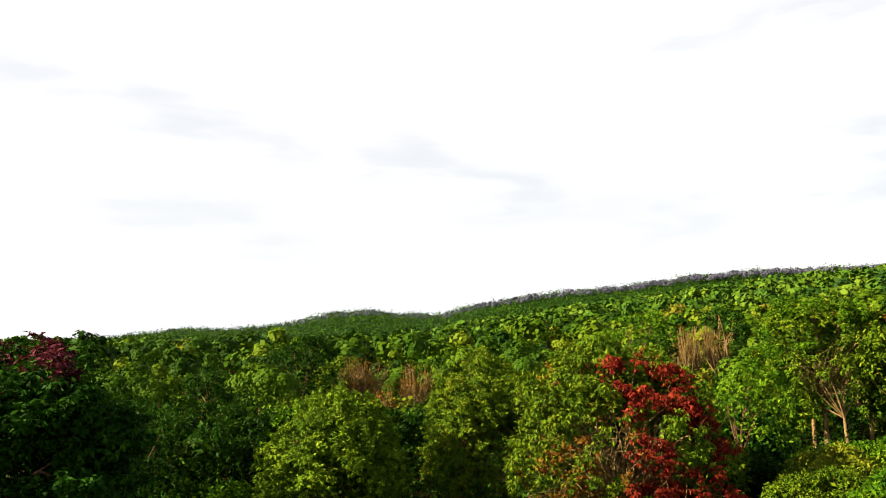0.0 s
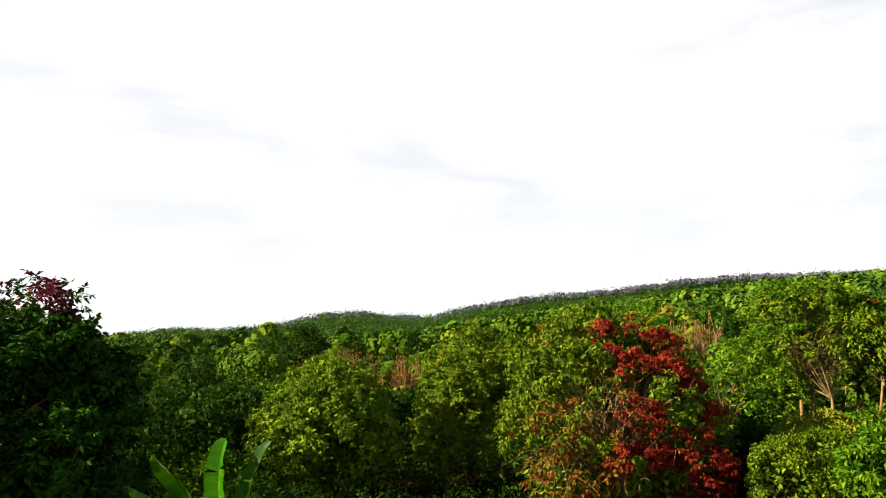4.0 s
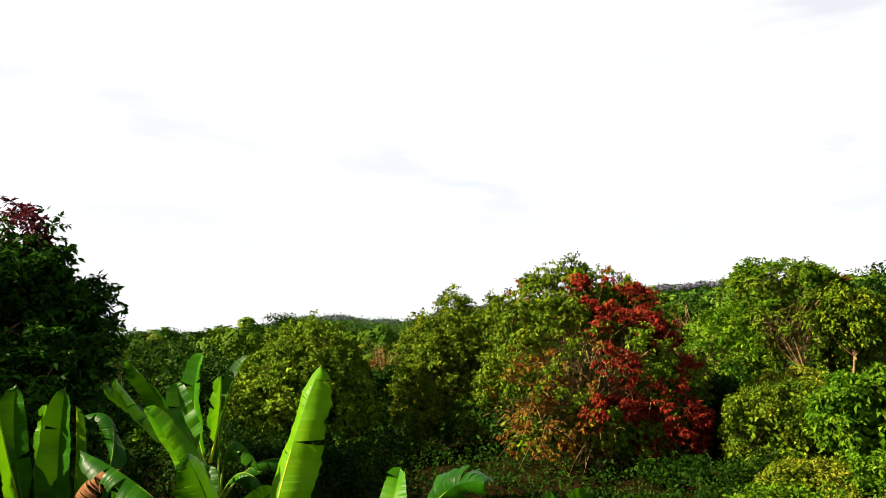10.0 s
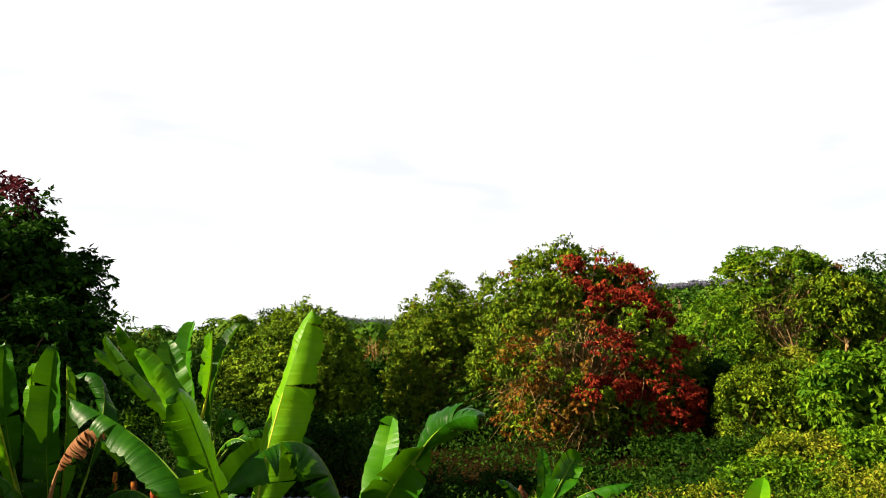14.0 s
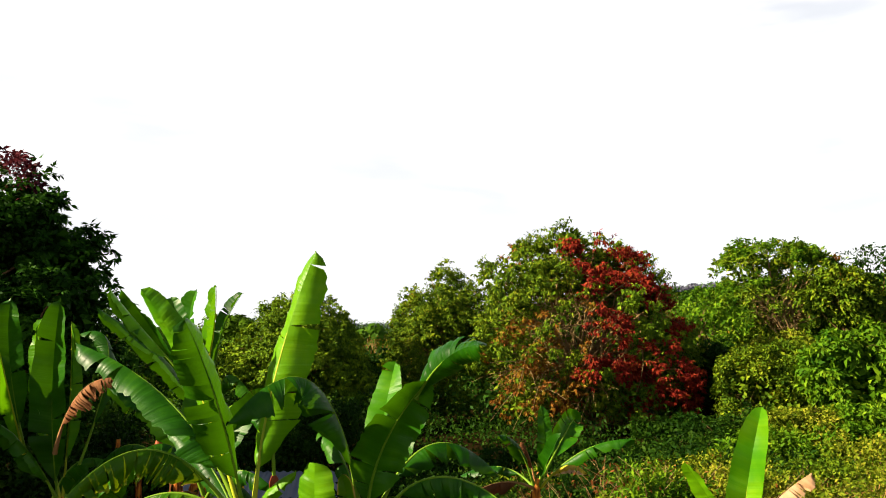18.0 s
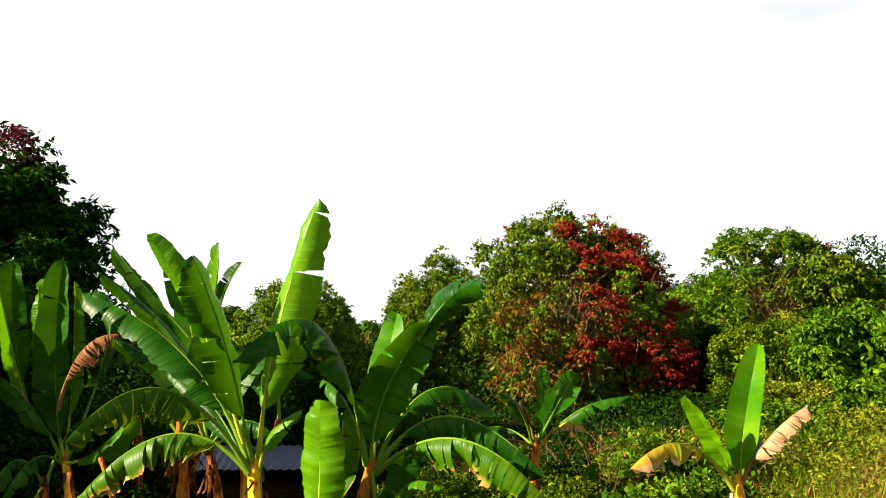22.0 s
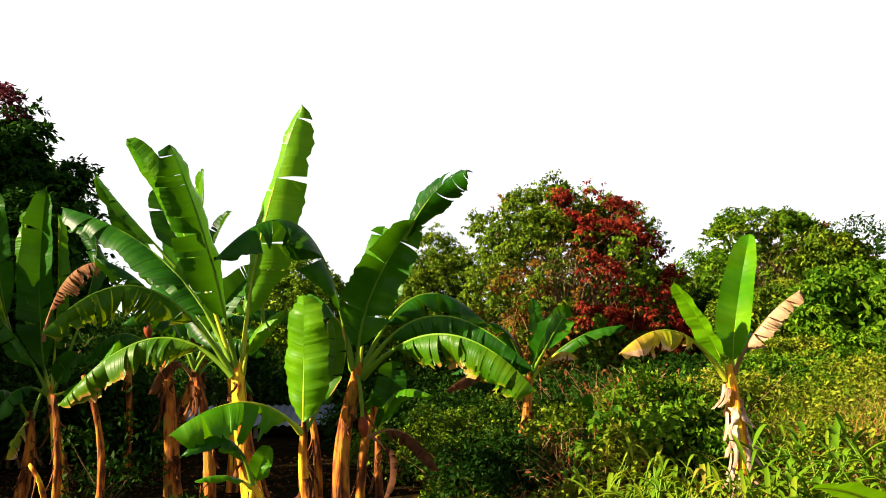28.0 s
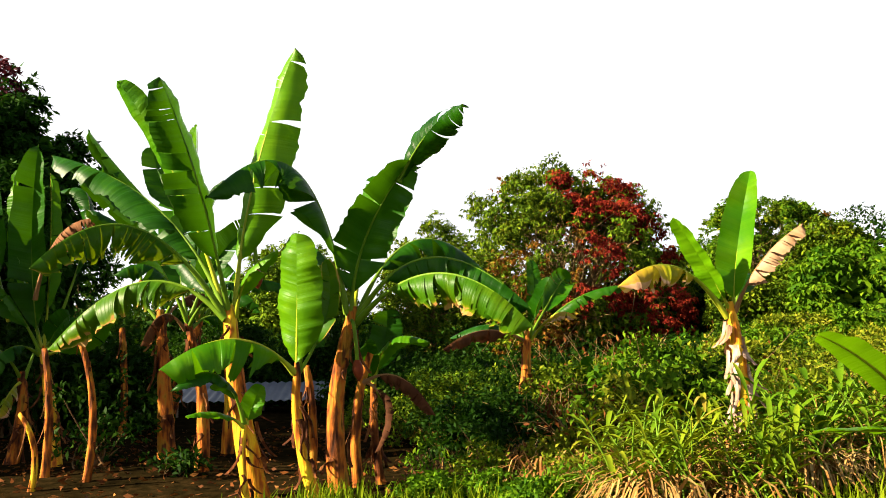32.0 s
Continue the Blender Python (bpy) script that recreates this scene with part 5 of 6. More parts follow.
sucker_plant = banana_plant("young banana plant with one upright leaf", (0.47, 7.50, 0.22), (0.28, 7.50, 1.26), 0.06, STEM)
banana_leaf(sucker_plant, (0.27, 7.50, 1.27), (0.28, 7.42, 1.84), (0.28, 7.35, 2.39), 0.47, "lime", "frontleft", 16, 0, 0.06)
banana_leaf(sucker_plant, (0.26, 7.50, 1.26), (-0.16, 7.15, 1.53), (-0.67, 6.90, 1.30), 0.66, "lit", "up", 52, 3, 0.12)
banana_leaf(sucker_plant, (0.27, 7.55, 1.23), (0.50, 7.80, 1.79), (0.47, 7.80, 2.24), 0.2, "yellow", "front", -16, 2, 0.2)
banana_leaf(sucker_plant, (0.28, 7.55, 1.25), (0.35, 7.80, 1.54), (0.53, 8.00, 1.58), 0.26, "green", "up", 50, 1, 0.2)

low_sucker = banana_plant("low young banana shoot with small leaves", (-0.05, 7.30, 0.20), (-0.10, 7.30, 0.86), 0.035, STEM)
banana_leaf(low_sucker, (-0.10, 7.30, 0.87), (-0.28, 7.10, 1.26), (-0.58, 6.90, 1.14), 0.26, "green", "up", 35, 1, 0.15)
banana_leaf(low_sucker, (-0.11, 7.30, 0.85), (-0.27, 7.10, 0.97), (-0.46, 6.90, 0.96), 0.18, "lit", "up", 25, 0, 0.15)
banana_leaf(low_sucker, (-0.09, 7.30, 0.86), (-0.05, 7.30, 0.99), (0.02, 7.30, 1.17), 0.2, "lit", "front", -20, 0, 0.15)

dark_stem_plant = banana_plant("tall banana plant with a dark old stem and arching leaves", (0.60, 7.95, 0.20), (0.69, 8.00, 1.71), 0.1, STEM_DARK)
banana_leaf(dark_stem_plant, (0.66, 8.00, 1.76), (0.21, 7.80, 3.03), (-0.48, 7.40, 2.69), 0.64, "green", "up", 54, 3, 0.14)
banana_leaf(dark_stem_plant, (0.70, 8.00, 1.76), (0.83, 7.90, 2.44), (1.24, 7.60, 3.08), 0.54, "green", "over", 22, 3, 0.14)
banana_leaf(dark_stem_plant, (1.13, 7.70, 2.90), (1.37, 7.40, 3.25), (1.64, 7.00, 3.38), 0.42, "green", "front", 40, 6, 0.02)
banana_leaf(dark_stem_plant, (0.73, 8.00, 1.73), (1.27, 8.20, 2.45), (1.95, 8.30, 2.14), 0.5, "green", "up", 55, 3, 0.2)
banana_leaf(dark_stem_plant, (0.74, 8.00, 1.72), (1.40, 7.70, 2.23), (2.20, 7.30, 1.75), 0.64, "green", "up", 70, 14, 0.2)
banana_leaf(dark_stem_plant, (0.74, 8.00, 1.69), (1.45, 7.40, 2.06), (2.16, 7.00, 1.59), 0.66, "yellow", "up", 72, 14, 0.2)
banana_leaf(dark_stem_plant, (0.70, 8.05, 1.76), (0.79, 8.60, 2.50), (0.93, 8.90, 3.23), 0.4, "lit", "frontleft", -10, 1, 0.2)
banana_leaf(dark_stem_plant, (0.79, 8.05, 1.15), (1.12, 8.00, 1.20), (1.43, 7.90, 0.86), 0.26, "brown", "up", 74, 9, 0.2)
banana_leaf(dark_stem_plant, (0.79, 8.05, 1.17), (0.99, 8.00, 0.93), (0.90, 7.90, 0.56), 0.14, "brown", "left", 40, 12, 0.2)
banana_leaf(dark_stem_plant, (0.67, 8.00, 1.71), (0.45, 8.40, 2.27), (0.16, 8.80, 2.52), 0.3, "green", "up", 50, 2, 0.2)

side_sucker = banana_plant("young banana shoot beside the dark stem", (0.95, 8.50, 0.22), (0.87, 8.50, 1.13), 0.05, STEM_DARK)
banana_leaf(side_sucker, (0.87, 8.50, 1.13), (1.04, 8.40, 1.53), (1.40, 8.20, 1.50), 0.26, "lit", "up", 40, 1, 0.1)
banana_leaf(side_sucker, (0.87, 8.50, 1.13), (0.98, 8.60, 1.55), (1.00, 8.60, 1.83), 0.34, "green", "front", -16, 1, 0.1)
banana_leaf(side_sucker, (0.87, 8.50, 1.12), (0.83, 8.30, 1.41), (0.81, 8.20, 1.52), 0.2, "green", "front", -25, 1, 0.1)

rear_plant = banana_plant("banana plant further back with short upright leaves", (2.66, 11.20, 0.42), (2.77, 11.20, 1.59), 0.1, STEM_DARK)
banana_leaf(rear_plant, (2.79, 11.20, 1.59), (2.88, 11.20, 2.16), (2.83, 11.20, 2.64), 0.22, "green", "front", -16, 1, 0.2)
banana_leaf(rear_plant, (2.80, 11.20, 1.59), (2.83, 10.80, 1.94), (2.98, 10.60, 2.34), 0.26, "green", "left", -25, 1, 0.2)
banana_leaf(rear_plant, (2.74, 11.20, 1.59), (2.50, 11.00, 2.13), (2.22, 10.80, 2.29), 0.28, "green", "up", 40, 1, 0.2)
banana_leaf(rear_plant, (2.82, 11.20, 1.59), (3.37, 11.00, 2.09), (3.99, 10.80, 2.24), 0.3, "green", "up", 50, 3, 0.2)
banana_leaf(rear_plant, (2.82, 11.20, 1.58), (3.09, 10.90, 1.90), (3.33, 10.70, 1.82), 0.24, "gold", "up", 60, 3, 0.2)
banana_leaf(rear_plant, (2.73, 11.20, 1.58), (2.17, 10.80, 1.70), (1.63, 10.40, 1.46), 0.32, "brown", "up", 65, 6, 0.2)
banana_leaf(rear_plant, (2.73, 11.20, 1.59), (2.33, 11.60, 1.80), (1.81, 11.90, 1.63), 0.3, "green", "up", 55, 3, 0.2)
banana_leaf(rear_plant, (2.82, 11.30, 1.62), (3.24, 11.60, 2.25), (3.40, 11.80, 2.41), 0.4, "green", "back", 20, 2, 0.2)
banana_leaf(rear_plant, (2.77, 11.30, 1.62), (2.66, 11.20, 2.02), (2.56, 11.20, 2.17), 0.2, "brown", "up", 70, 4, 0.2)

rear_shoot = banana_plant("low banana shoot in the undergrowth", (3.60, 11.40, 0.50), (3.49, 11.40, 0.82), 0.05, STEM_DARK)
banana_leaf(rear_shoot, (3.49, 11.40, 0.82), (3.52, 11.30, 1.16), (3.62, 11.20, 1.31), 0.25, "green", "front", -20, 1, 0.2)
banana_leaf(rear_shoot, (3.48, 11.40, 0.82), (3.16, 11.20, 1.10), (2.81, 11.10, 1.00), 0.22, "green", "up", 45, 1, 0.2)

lone_plant = banana_plant("banana plant with pale papery sheaths and few leaves", (3.84, 7.20, 0.42), (3.82, 7.20, 1.67), 0.085, STEM, 18)
banana_leaf(lone_plant, (3.81, 7.20, 1.68), (3.61, 7.10, 2.02), (3.31, 7.00, 2.44), 0.24, "lime", "sideways", -10, 0, 0.18)
banana_leaf(lone_plant, (3.84, 7.20, 1.70), (3.91, 7.20, 2.24), (4.06, 7.20, 2.87), 0.36, "lit", "frontleft", -30, 0, 0.1)
banana_leaf(lone_plant, (3.85, 7.20, 1.70), (4.01, 7.00, 2.09), (4.32, 6.90, 2.37), 0.3, "dry", "up", 66, 9, 0.22)
banana_leaf(lone_plant, (3.79, 7.20, 1.65), (3.30, 7.00, 2.05), (2.78, 6.80, 1.87), 0.42, "gold", "up", 62, 5, 0.3)
banana_leaf(lone_plant, (3.87, 7.25, 1.69), (4.06, 7.50, 1.99), (4.24, 7.70, 2.04), 0.24, "green", "up", 40, 1, 0.2)

edge_plant = banana_plant("banana plant standing close by at the edge of view", (4.40, 4.40, 0.30), (3.52, 4.32, 1.0), 0.1, STEM)
banana_leaf(edge_plant, (3.50, 4.30, 1.00), (3.00, 3.82, 1.26), (2.48, 3.30, 1.41), 0.145, "lime", "sunny", -5, 0, 0.2)
banana_leaf(edge_plant, (3.50, 4.30, 0.98), (2.95, 3.75, 1.06), (2.39, 3.20, 1.11), 0.13, "lime", "sunny", 8, 0, 0.2)

shade_plant = banana_plant("tall banana plant with a brown stem in the shade", (-1.55, 10.40, 0.22), (-1.67, 10.40, 1.85), 0.11, STEM_DARK)
banana_leaf(shade_plant, (-1.40, 10.40, 3.06), (-1.27, 10.20, 3.60), (-1.22, 10.00, 4.10), 0.34, "lit", "left", -25, 2, 0.2)
banana_leaf(shade_plant, (-1.43, 10.40, 2.99), (-1.72, 10.50, 3.47), (-1.90, 10.60, 4.00), 0.4, "green", "front", -16, 1, 0.2)
banana_leaf(shade_plant, (-1.60, 10.40, 2.99), (-2.14, 10.30, 3.60), (-2.49, 10.10, 4.07), 0.34, "green", "up", 45, 2, 0.2)
banana_leaf(shade_plant, (-1.64, 10.40, 1.85), (-1.16, 10.00, 2.30), (-0.71, 9.70, 1.84), 0.36, "green", "up", 65, 5, 0.2)
banana_leaf(shade_plant, (-1.70, 10.40, 1.85), (-2.25, 10.60, 2.20), (-2.78, 10.80, 1.87), 0.36, "green", "up", 65, 5, 0.2)
banana_leaf(shade_plant, (-1.64, 10.40, 1.85), (-1.47, 11.00, 2.20), (-1.27, 11.40, 2.14), 0.36, "brown", "up", 65, 5, 0.2)

left_plant = banana_plant("banana plant with upright leaves at the grove edge", (-2.75, 10.30, 0.22), (-3.07, 10.60, 1.47), 0.09, STEM)
banana_leaf(left_plant, (-3.11, 10.60, 1.48), (-3.23, 10.50, 2.68), (-3.13, 10.30, 3.95), 0.54, "green", "front", -28, 2, 0.12)
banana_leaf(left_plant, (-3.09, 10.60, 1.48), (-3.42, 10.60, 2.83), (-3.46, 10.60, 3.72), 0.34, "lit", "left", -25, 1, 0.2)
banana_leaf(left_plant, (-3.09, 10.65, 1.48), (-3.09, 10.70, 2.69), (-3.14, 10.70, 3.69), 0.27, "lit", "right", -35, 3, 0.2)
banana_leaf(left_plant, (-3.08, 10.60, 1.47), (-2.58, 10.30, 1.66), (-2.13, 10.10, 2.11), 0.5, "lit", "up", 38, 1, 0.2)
banana_leaf(left_plant, (-3.09, 10.60, 1.47), (-3.37, 10.30, 2.14), (-3.63, 10.00, 2.51), 0.45, "green", "up", 40, 2, 0.2)
banana_leaf(left_plant, (-3.07, 10.60, 1.47), (-2.85, 10.40, 1.77), (-2.67, 10.30, 1.92), 0.31, "green", "front", -20, 1, 0.2)
banana_leaf(left_plant, (-3.12, 10.60, 1.47), (-3.34, 10.30, 1.55), (-3.57, 10.10, 1.12), 0.36, "green", "up", 60, 3, 0.2)
banana_leaf(left_plant, (-3.05, 10.60, 1.54), (-2.73, 10.90, 3.21), (-3.19, 11.10, 3.54), 0.34, "green", "up", 45, 3, 0.2)
banana_leaf(left_plant, (-3.12, 10.40, 2.11), (-2.81, 10.20, 2.81), (-2.35, 10.10, 3.01), 0.5, "russet", "up", 66, 20, 0.2)

corner_plant = banana_plant("banana plant with drooping leaves among the shaded stems", (-3.50, 10.80, 0.22), (-3.40, 10.80, 1.20), 0.09, STEM_DARK)
banana_leaf(corner_plant, (-3.58, 10.80, 1.88), (-3.80, 10.60, 3.10), (-3.76, 10.40, 3.97), 0.4, "green", "front", -20, 1, 0.2)
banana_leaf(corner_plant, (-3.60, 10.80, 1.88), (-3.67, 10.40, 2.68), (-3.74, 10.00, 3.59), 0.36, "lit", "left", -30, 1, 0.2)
banana_leaf(corner_plant, (-3.41, 10.80, 1.20), (-3.53, 10.30, 1.55), (-3.67, 10.00, 1.13), 0.36, "green", "up", 60, 4, 0.2)
banana_leaf(corner_plant, (-3.37, 10.80, 1.19), (-3.21, 11.20, 1.87), (-2.78, 11.40, 1.86), 0.36, "green", "up", 55, 4, 0.2)
banana_leaf(corner_plant, (-3.41, 10.80, 1.16), (-3.36, 10.40, 1.03), (-3.38, 10.20, 0.77), 0.3, "gold", "up", 65, 4, 0.2)

inner_plant = banana_plant("shaded banana plant in the middle of the grove", (-0.95, 9.50, 0.22), (-1.12, 9.50, 1.73), 0.08, STEM_DARK)
banana_leaf(inner_plant, (-1.12, 9.50, 1.76), (-1.54, 9.30, 2.57), (-2.10, 9.10, 2.94), 0.4, "green", "up", 48, 3, 0.2)
banana_leaf(inner_plant, (-1.12, 9.50, 1.76), (-1.39, 9.20, 2.32), (-1.75, 9.00, 2.23), 0.38, "green", "up", 60, 4, 0.2)
banana_leaf(inner_plant, (-1.12, 9.50, 1.76), (-0.86, 9.60, 2.46), (-0.48, 9.70, 2.85), 0.42, "green", "front", -25, 3, 0.2)
banana_leaf(inner_plant, (-1.12, 9.50, 1.76), (-1.31, 9.80, 2.48), (-1.28, 10.00, 3.08), 0.4, "green", "front", -20, 2, 0.2)
banana_leaf(inner_plant, (-1.12, 9.50, 1.73), (-0.74, 9.20, 2.08), (-0.29, 9.00, 1.90), 0.36, "green", "up", 60, 4, 0.2)
banana_leaf(inner_plant, (-1.15, 9.50, 1.70), (-1.31, 9.20, 1.85), (-1.46, 9.00, 1.52), 0.34, "brown", "up", 65, 6, 0.2)
banana_leaf(inner_plant, (-1.10, 9.50, 1.70), (-0.86, 9.80, 1.85), (-0.55, 9.90, 1.46), 0.34, "green", "up", 65, 4, 0.2)

hidden_plant = banana_plant("tall banana plant behind the grove with upright leaves", (-2.50, 13.60, 0.30), (-2.00, 13.60, 1.97), 0.11, STEM_DARK)
banana_leaf(hidden_plant, (-2.00, 13.60, 2.01), (-2.48, 13.80, 3.36), (-2.43, 13.90, 4.36), 0.52, "lit", "frontleft", -24, 1, 0.2)
banana_leaf(hidden_plant, (-1.98, 13.60, 2.01), (-2.03, 13.80, 3.36), (-1.67, 13.90, 4.31), 0.46, "green", "left", -28, 4, 0.2)
banana_leaf(hidden_plant, (-2.02, 13.60, 2.01), (-2.71, 13.20, 3.38), (-3.23, 12.60, 4.25), 0.5, "green", "frontleft", -24, 1, 0.2)
banana_leaf(hidden_plant, (-2.02, 13.60, 2.01), (-2.40, 12.60, 3.09), (-3.25, 11.80, 3.92), 0.48, "green", "up", 45, 4, 0.2)
banana_leaf(hidden_plant, (-1.96, 13.60, 2.01), (-1.79, 13.40, 2.95), (-1.26, 13.20, 2.54), 0.46, "green", "up", 60, 4, 0.2)
banana_leaf(hidden_plant, (-1.96, 13.60, 2.01), (-1.28, 13.80, 2.65), (-0.39, 14.00, 2.36), 0.46, "green", "up", 60, 4, 0.2)
banana_leaf(hidden_plant, (-2.00, 13.60, 1.97), (-1.48, 13.00, 2.56), (-0.88, 12.60, 2.04), 0.44, "green", "up", 60, 4, 0.2)


# ---- grass, bank plants, litter ----
def blades(name, label, n, x0, x1, y0, y1, height, width, mat, seed, keep=None, lean=0.5, category="grass"):
    """Grass: bent blades by the thousand."""
    rng = np.random.default_rng(seed)
    x, y = rng.uniform(x0, x1, n), rng.uniform(y0, y1, n)
    patch = np.array([noise.noise(Vector((a * 0.8, b * 0.8, seed))) for a, b in zip(x, y)])
    ok = patch > -0.25
    if keep is not None:
        ok &= keep(x, y)
    x, y, patch = x[ok], y[ok], patch[ok]
    n = len(x)
    z = ground_z(x, y)
    h = height * rng.uniform(0.45, 1.2, n) * (1 + 0.5 * patch)
    a = rng.uniform(0, 2 * np.pi, n)
    out = np.stack([np.cos(a), np.sin(a), np.zeros(n)], -1)
    side = np.stack([-np.sin(a), np.cos(a), np.zeros(n)], -1) * (width * rng.uniform(0.6, 1.3, n))[:, None] / 2
    foot = np.stack([x, y, z - 0.02], -1)
    ln = (lean * rng.uniform(0.2, 1.2, n) * h)[:, None]
    up = np.array([0, 0, 1.0])
    m = foot + out * ln * 0.3 + up * (h * 0.6)[:, None]
    e = foot + out * ln + up * (h * 0.92)[:, None]
    co = np.stack([foot - side, foot + side, m + side * 0.8, m - side * 0.8, m - side * 0.8, m + side * 0.8, e + side * 0.1, e - side * 0.1], 1).reshape(-1, 3)
    t = thing(name, (float((x0 + x1) / 2), float((y0 + y1) / 2), gz1((x0 + x1) / 2, (y0 + y1) / 2)), label, category, kind="stuff")
    tagged(put("blades", quads("blades", co), G[mat], t), kind="stuff")


blades("bank_grass", "tall sunlit yellow-green grass on the bank", 9000, 3.0, 16, 8.5, 22, 0.55, 0.02, "grass", 101, lambda x, y: (x > 3.4 + 0.12 * (y - 8)) & ((y < 15) | (x > 9.5)) & (np.sin(x * 1.9 + y * 0.7) + np.sin(y * 1.3 - x * 0.6) > 0.2))
blades("dry_stalks", "dry brown stalks lying among the weeds", 9000, 1.5, 12, 6.2, 15, 0.5, 0.012, "straw", 104, lambda x, y: (x > 2.9) | (y > 9), lean=1.3, category="dry grass")
blades("slope_grass", "pale tall grass on the sunny slope", 22000, 5.0, 15, 7.5, 15, 0.42, 0.016, "grass", 105, lambda x, y: x > 4.3 + 0.12 * y)
blades("near_grass", "short green grass in front of the banana stems", 13000, -1.5, 7.5, 4.5, 9.5, 0.2, 0.012, "grass", 102, lambda x, y: ((x > 0.3) | (y < 7.0)) & ~((x > 0.9) & (x < 3.2) & (y > 7.2)))
blades("field_grass", "green grass around the bushes", 7000, 12, 30, 22, 44, 0.6, 0.04, "grass", 103)


def herb_cover(name, label, n, x0, x1, y0, y1, high, size, leaf, seed, keep=None):
    rng = np.random.default_rng(seed)
    x, y = rng.uniform(x0, x1, n), rng.uniform(y0, y1, n)
    if keep is not None:
        ok = keep(x, y)
        x, y = x[ok], y[ok]
    lump = np.array([0.35 + 0.9 * max(0.0, 0.5 + noise.noise(Vector((a * 0.9, b * 0.9, seed)))) for a, b in zip(x, y)])
    z = ground_z(x, y) + high * lump * rng.random(len(x)) ** 0.5
    at = np.stack([x, y, z], -1)
    out = unit(rng.normal(size=at.shape) + np.array([0, 0, 0.6]))
    t = thing(name, (float((x0 + x1) / 2), float((y0 + y1) / 2), gz1((x0 + x1) / 2, (y0 + y1) / 2)), label, "undergrowth", kind="stuff")
    tagged(put("leaves", quads("leaves", twig_leaves(at, out, 7, size, size, size * 0.45, rng, 0.2, 0.7)), G[leaf], t), kind="stuff")


herb_cover("bank_herbs", "low leafy weeds over the bank", 1500, 1.0, 16, 8.0, 17, 0.5, 0.1, "herb", 111, lambda x, y: (x > 3.4 + 0.12 * (y - 8)) & (y < 15.5) & (np.sin(x * 1.7 + 1) + np.sin(y * 1.5 + x * 0.8) > -0.3))
herb_cover("slope_herbs", "fresh green feathery weeds over the sunny slope", 5200, 4.6, 15, 8.0, 19, 0.62, 0.07, "herb", 114, lambda x, y: (x > 4.2 + 0.1 * y) & ((y < 15) | (x > 9.5)) & (np.sin(x * 2.1 + y) + np.sin(y * 1.7 - x * 0.9) > -0.7))
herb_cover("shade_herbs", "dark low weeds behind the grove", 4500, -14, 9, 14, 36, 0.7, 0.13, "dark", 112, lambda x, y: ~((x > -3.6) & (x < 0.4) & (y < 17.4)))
herb_cover("plain_scrub", "green scrub between the trees", 5000, -26, 32, 28, 60, 1.4, 0.24, "scrub", 113)


def ginger(x, y, h, seed, label, mat="ginger", stems=7, broad=0.034):
    """A clump of leafy canes with long pointed leaves in two ranks."""
    rng = np.random.default_rng(seed)
    z = gz1(x, y)
    t = thing("ginger_clump", (x, y, z), label, "ginger plant", "plants on the bank")
    for _ in range(stems):
        a = rng.uniform(0, 2 * np.pi)
        hh = h * rng.uniform(0.7, 1.15)
        foot = np.array([x + rng.normal() * 0.1, y + rng.normal() * 0.1, z - 0.05])
        tip = foot + np.array([math.cos(a) * hh * 0.4, math.sin(a) * hh * 0.4, hh])
        pts = bezier(foot, (foot + tip) / 2 + np.array([-math.cos(a), -math.sin(a), 0]) * 0.06, tip, 12)
        put("cane", quads("cane", *tube(pts, np.linspace(0.012, 0.005, 12), 5)), RIB, t)
        plane = rng.uniform(0, np.pi)
        for k in range(3, 12):
            s = 1 if k % 2 else -1
            out = np.array([math.cos(plane) * s, math.sin(plane) * s, 0.95 if k < 11 else 2.0])
            out = out / np.linalg.norm(out)
            ln, wd = 0.34 * rng.uniform(0.6, 1.3), broad * rng.uniform(0.7, 1.4)
            q = np.linspace(0, 1, 6)
            mid = pts[k] + out * (q * ln)[:, None] - np.array([0, 0, 1]) * (q ** 2 * ln * rng.uniform(0.25, 0.8))[:, None]
            sd = np.cross(out, (0, 0, 1.0))
            sd = sd / max(np.linalg.norm(sd), 1e-6)
            w = (wd * np.sin(np.pi * np.clip(q * 0.94 + 0.06, 0, 1)) ** 0.7)[:, None] / 2
            lift = np.array([0, 0, 1]) * w * 0.5
            co = np.concatenate([mid - sd * w + lift, mid, mid + sd * w + lift])
            i, j = np.meshgrid(np.arange(2), np.arange(5), indexing="ij")
            put("leaf", quads("leaf", co, np.stack([i * 6 + j, i * 6 + j + 1, (i + 1) * 6 + j + 1, (i + 1) * 6 + j], -1).reshape(-1, 4)), G[mat], t)


rg = random.Random(5)
for i, (gx1, gy1) in enumerate(((5.2, 6.9), (3.05, 6.3), (2.85, 6.8), (3.0, 6.5), (3.3, 6.9), (3.6, 6.6), (5.4, 7.5), (2.95, 7.5), (4.1, 6.6), (4.35, 7.0), (4.75, 7.8), (4.6, 6.9), (3.4, 7.6), (5.0, 8.2), (3.5, 6.2), (4.0, 7.1), (2.75, 6.4), (3.15, 7.2), (3.8, 6.3), (4.2, 7.5), (2.8, 7.9), (3.6, 8.2), (4.6, 6.4), (3.35, 6.3))):
    green_one = gx1 > 4.0 and i % 2 == 0
    ginger(gx1, gy1, rg.uniform(0.4, 0.75), 120 + i, "dark green ginger clump with long pointed leaves on the bank" if green_one else "yellow-green ginger clump with long pointed leaves on the bank", "bright" if green_one else "ginger", 7, 0.055 if green_one else 0.034)


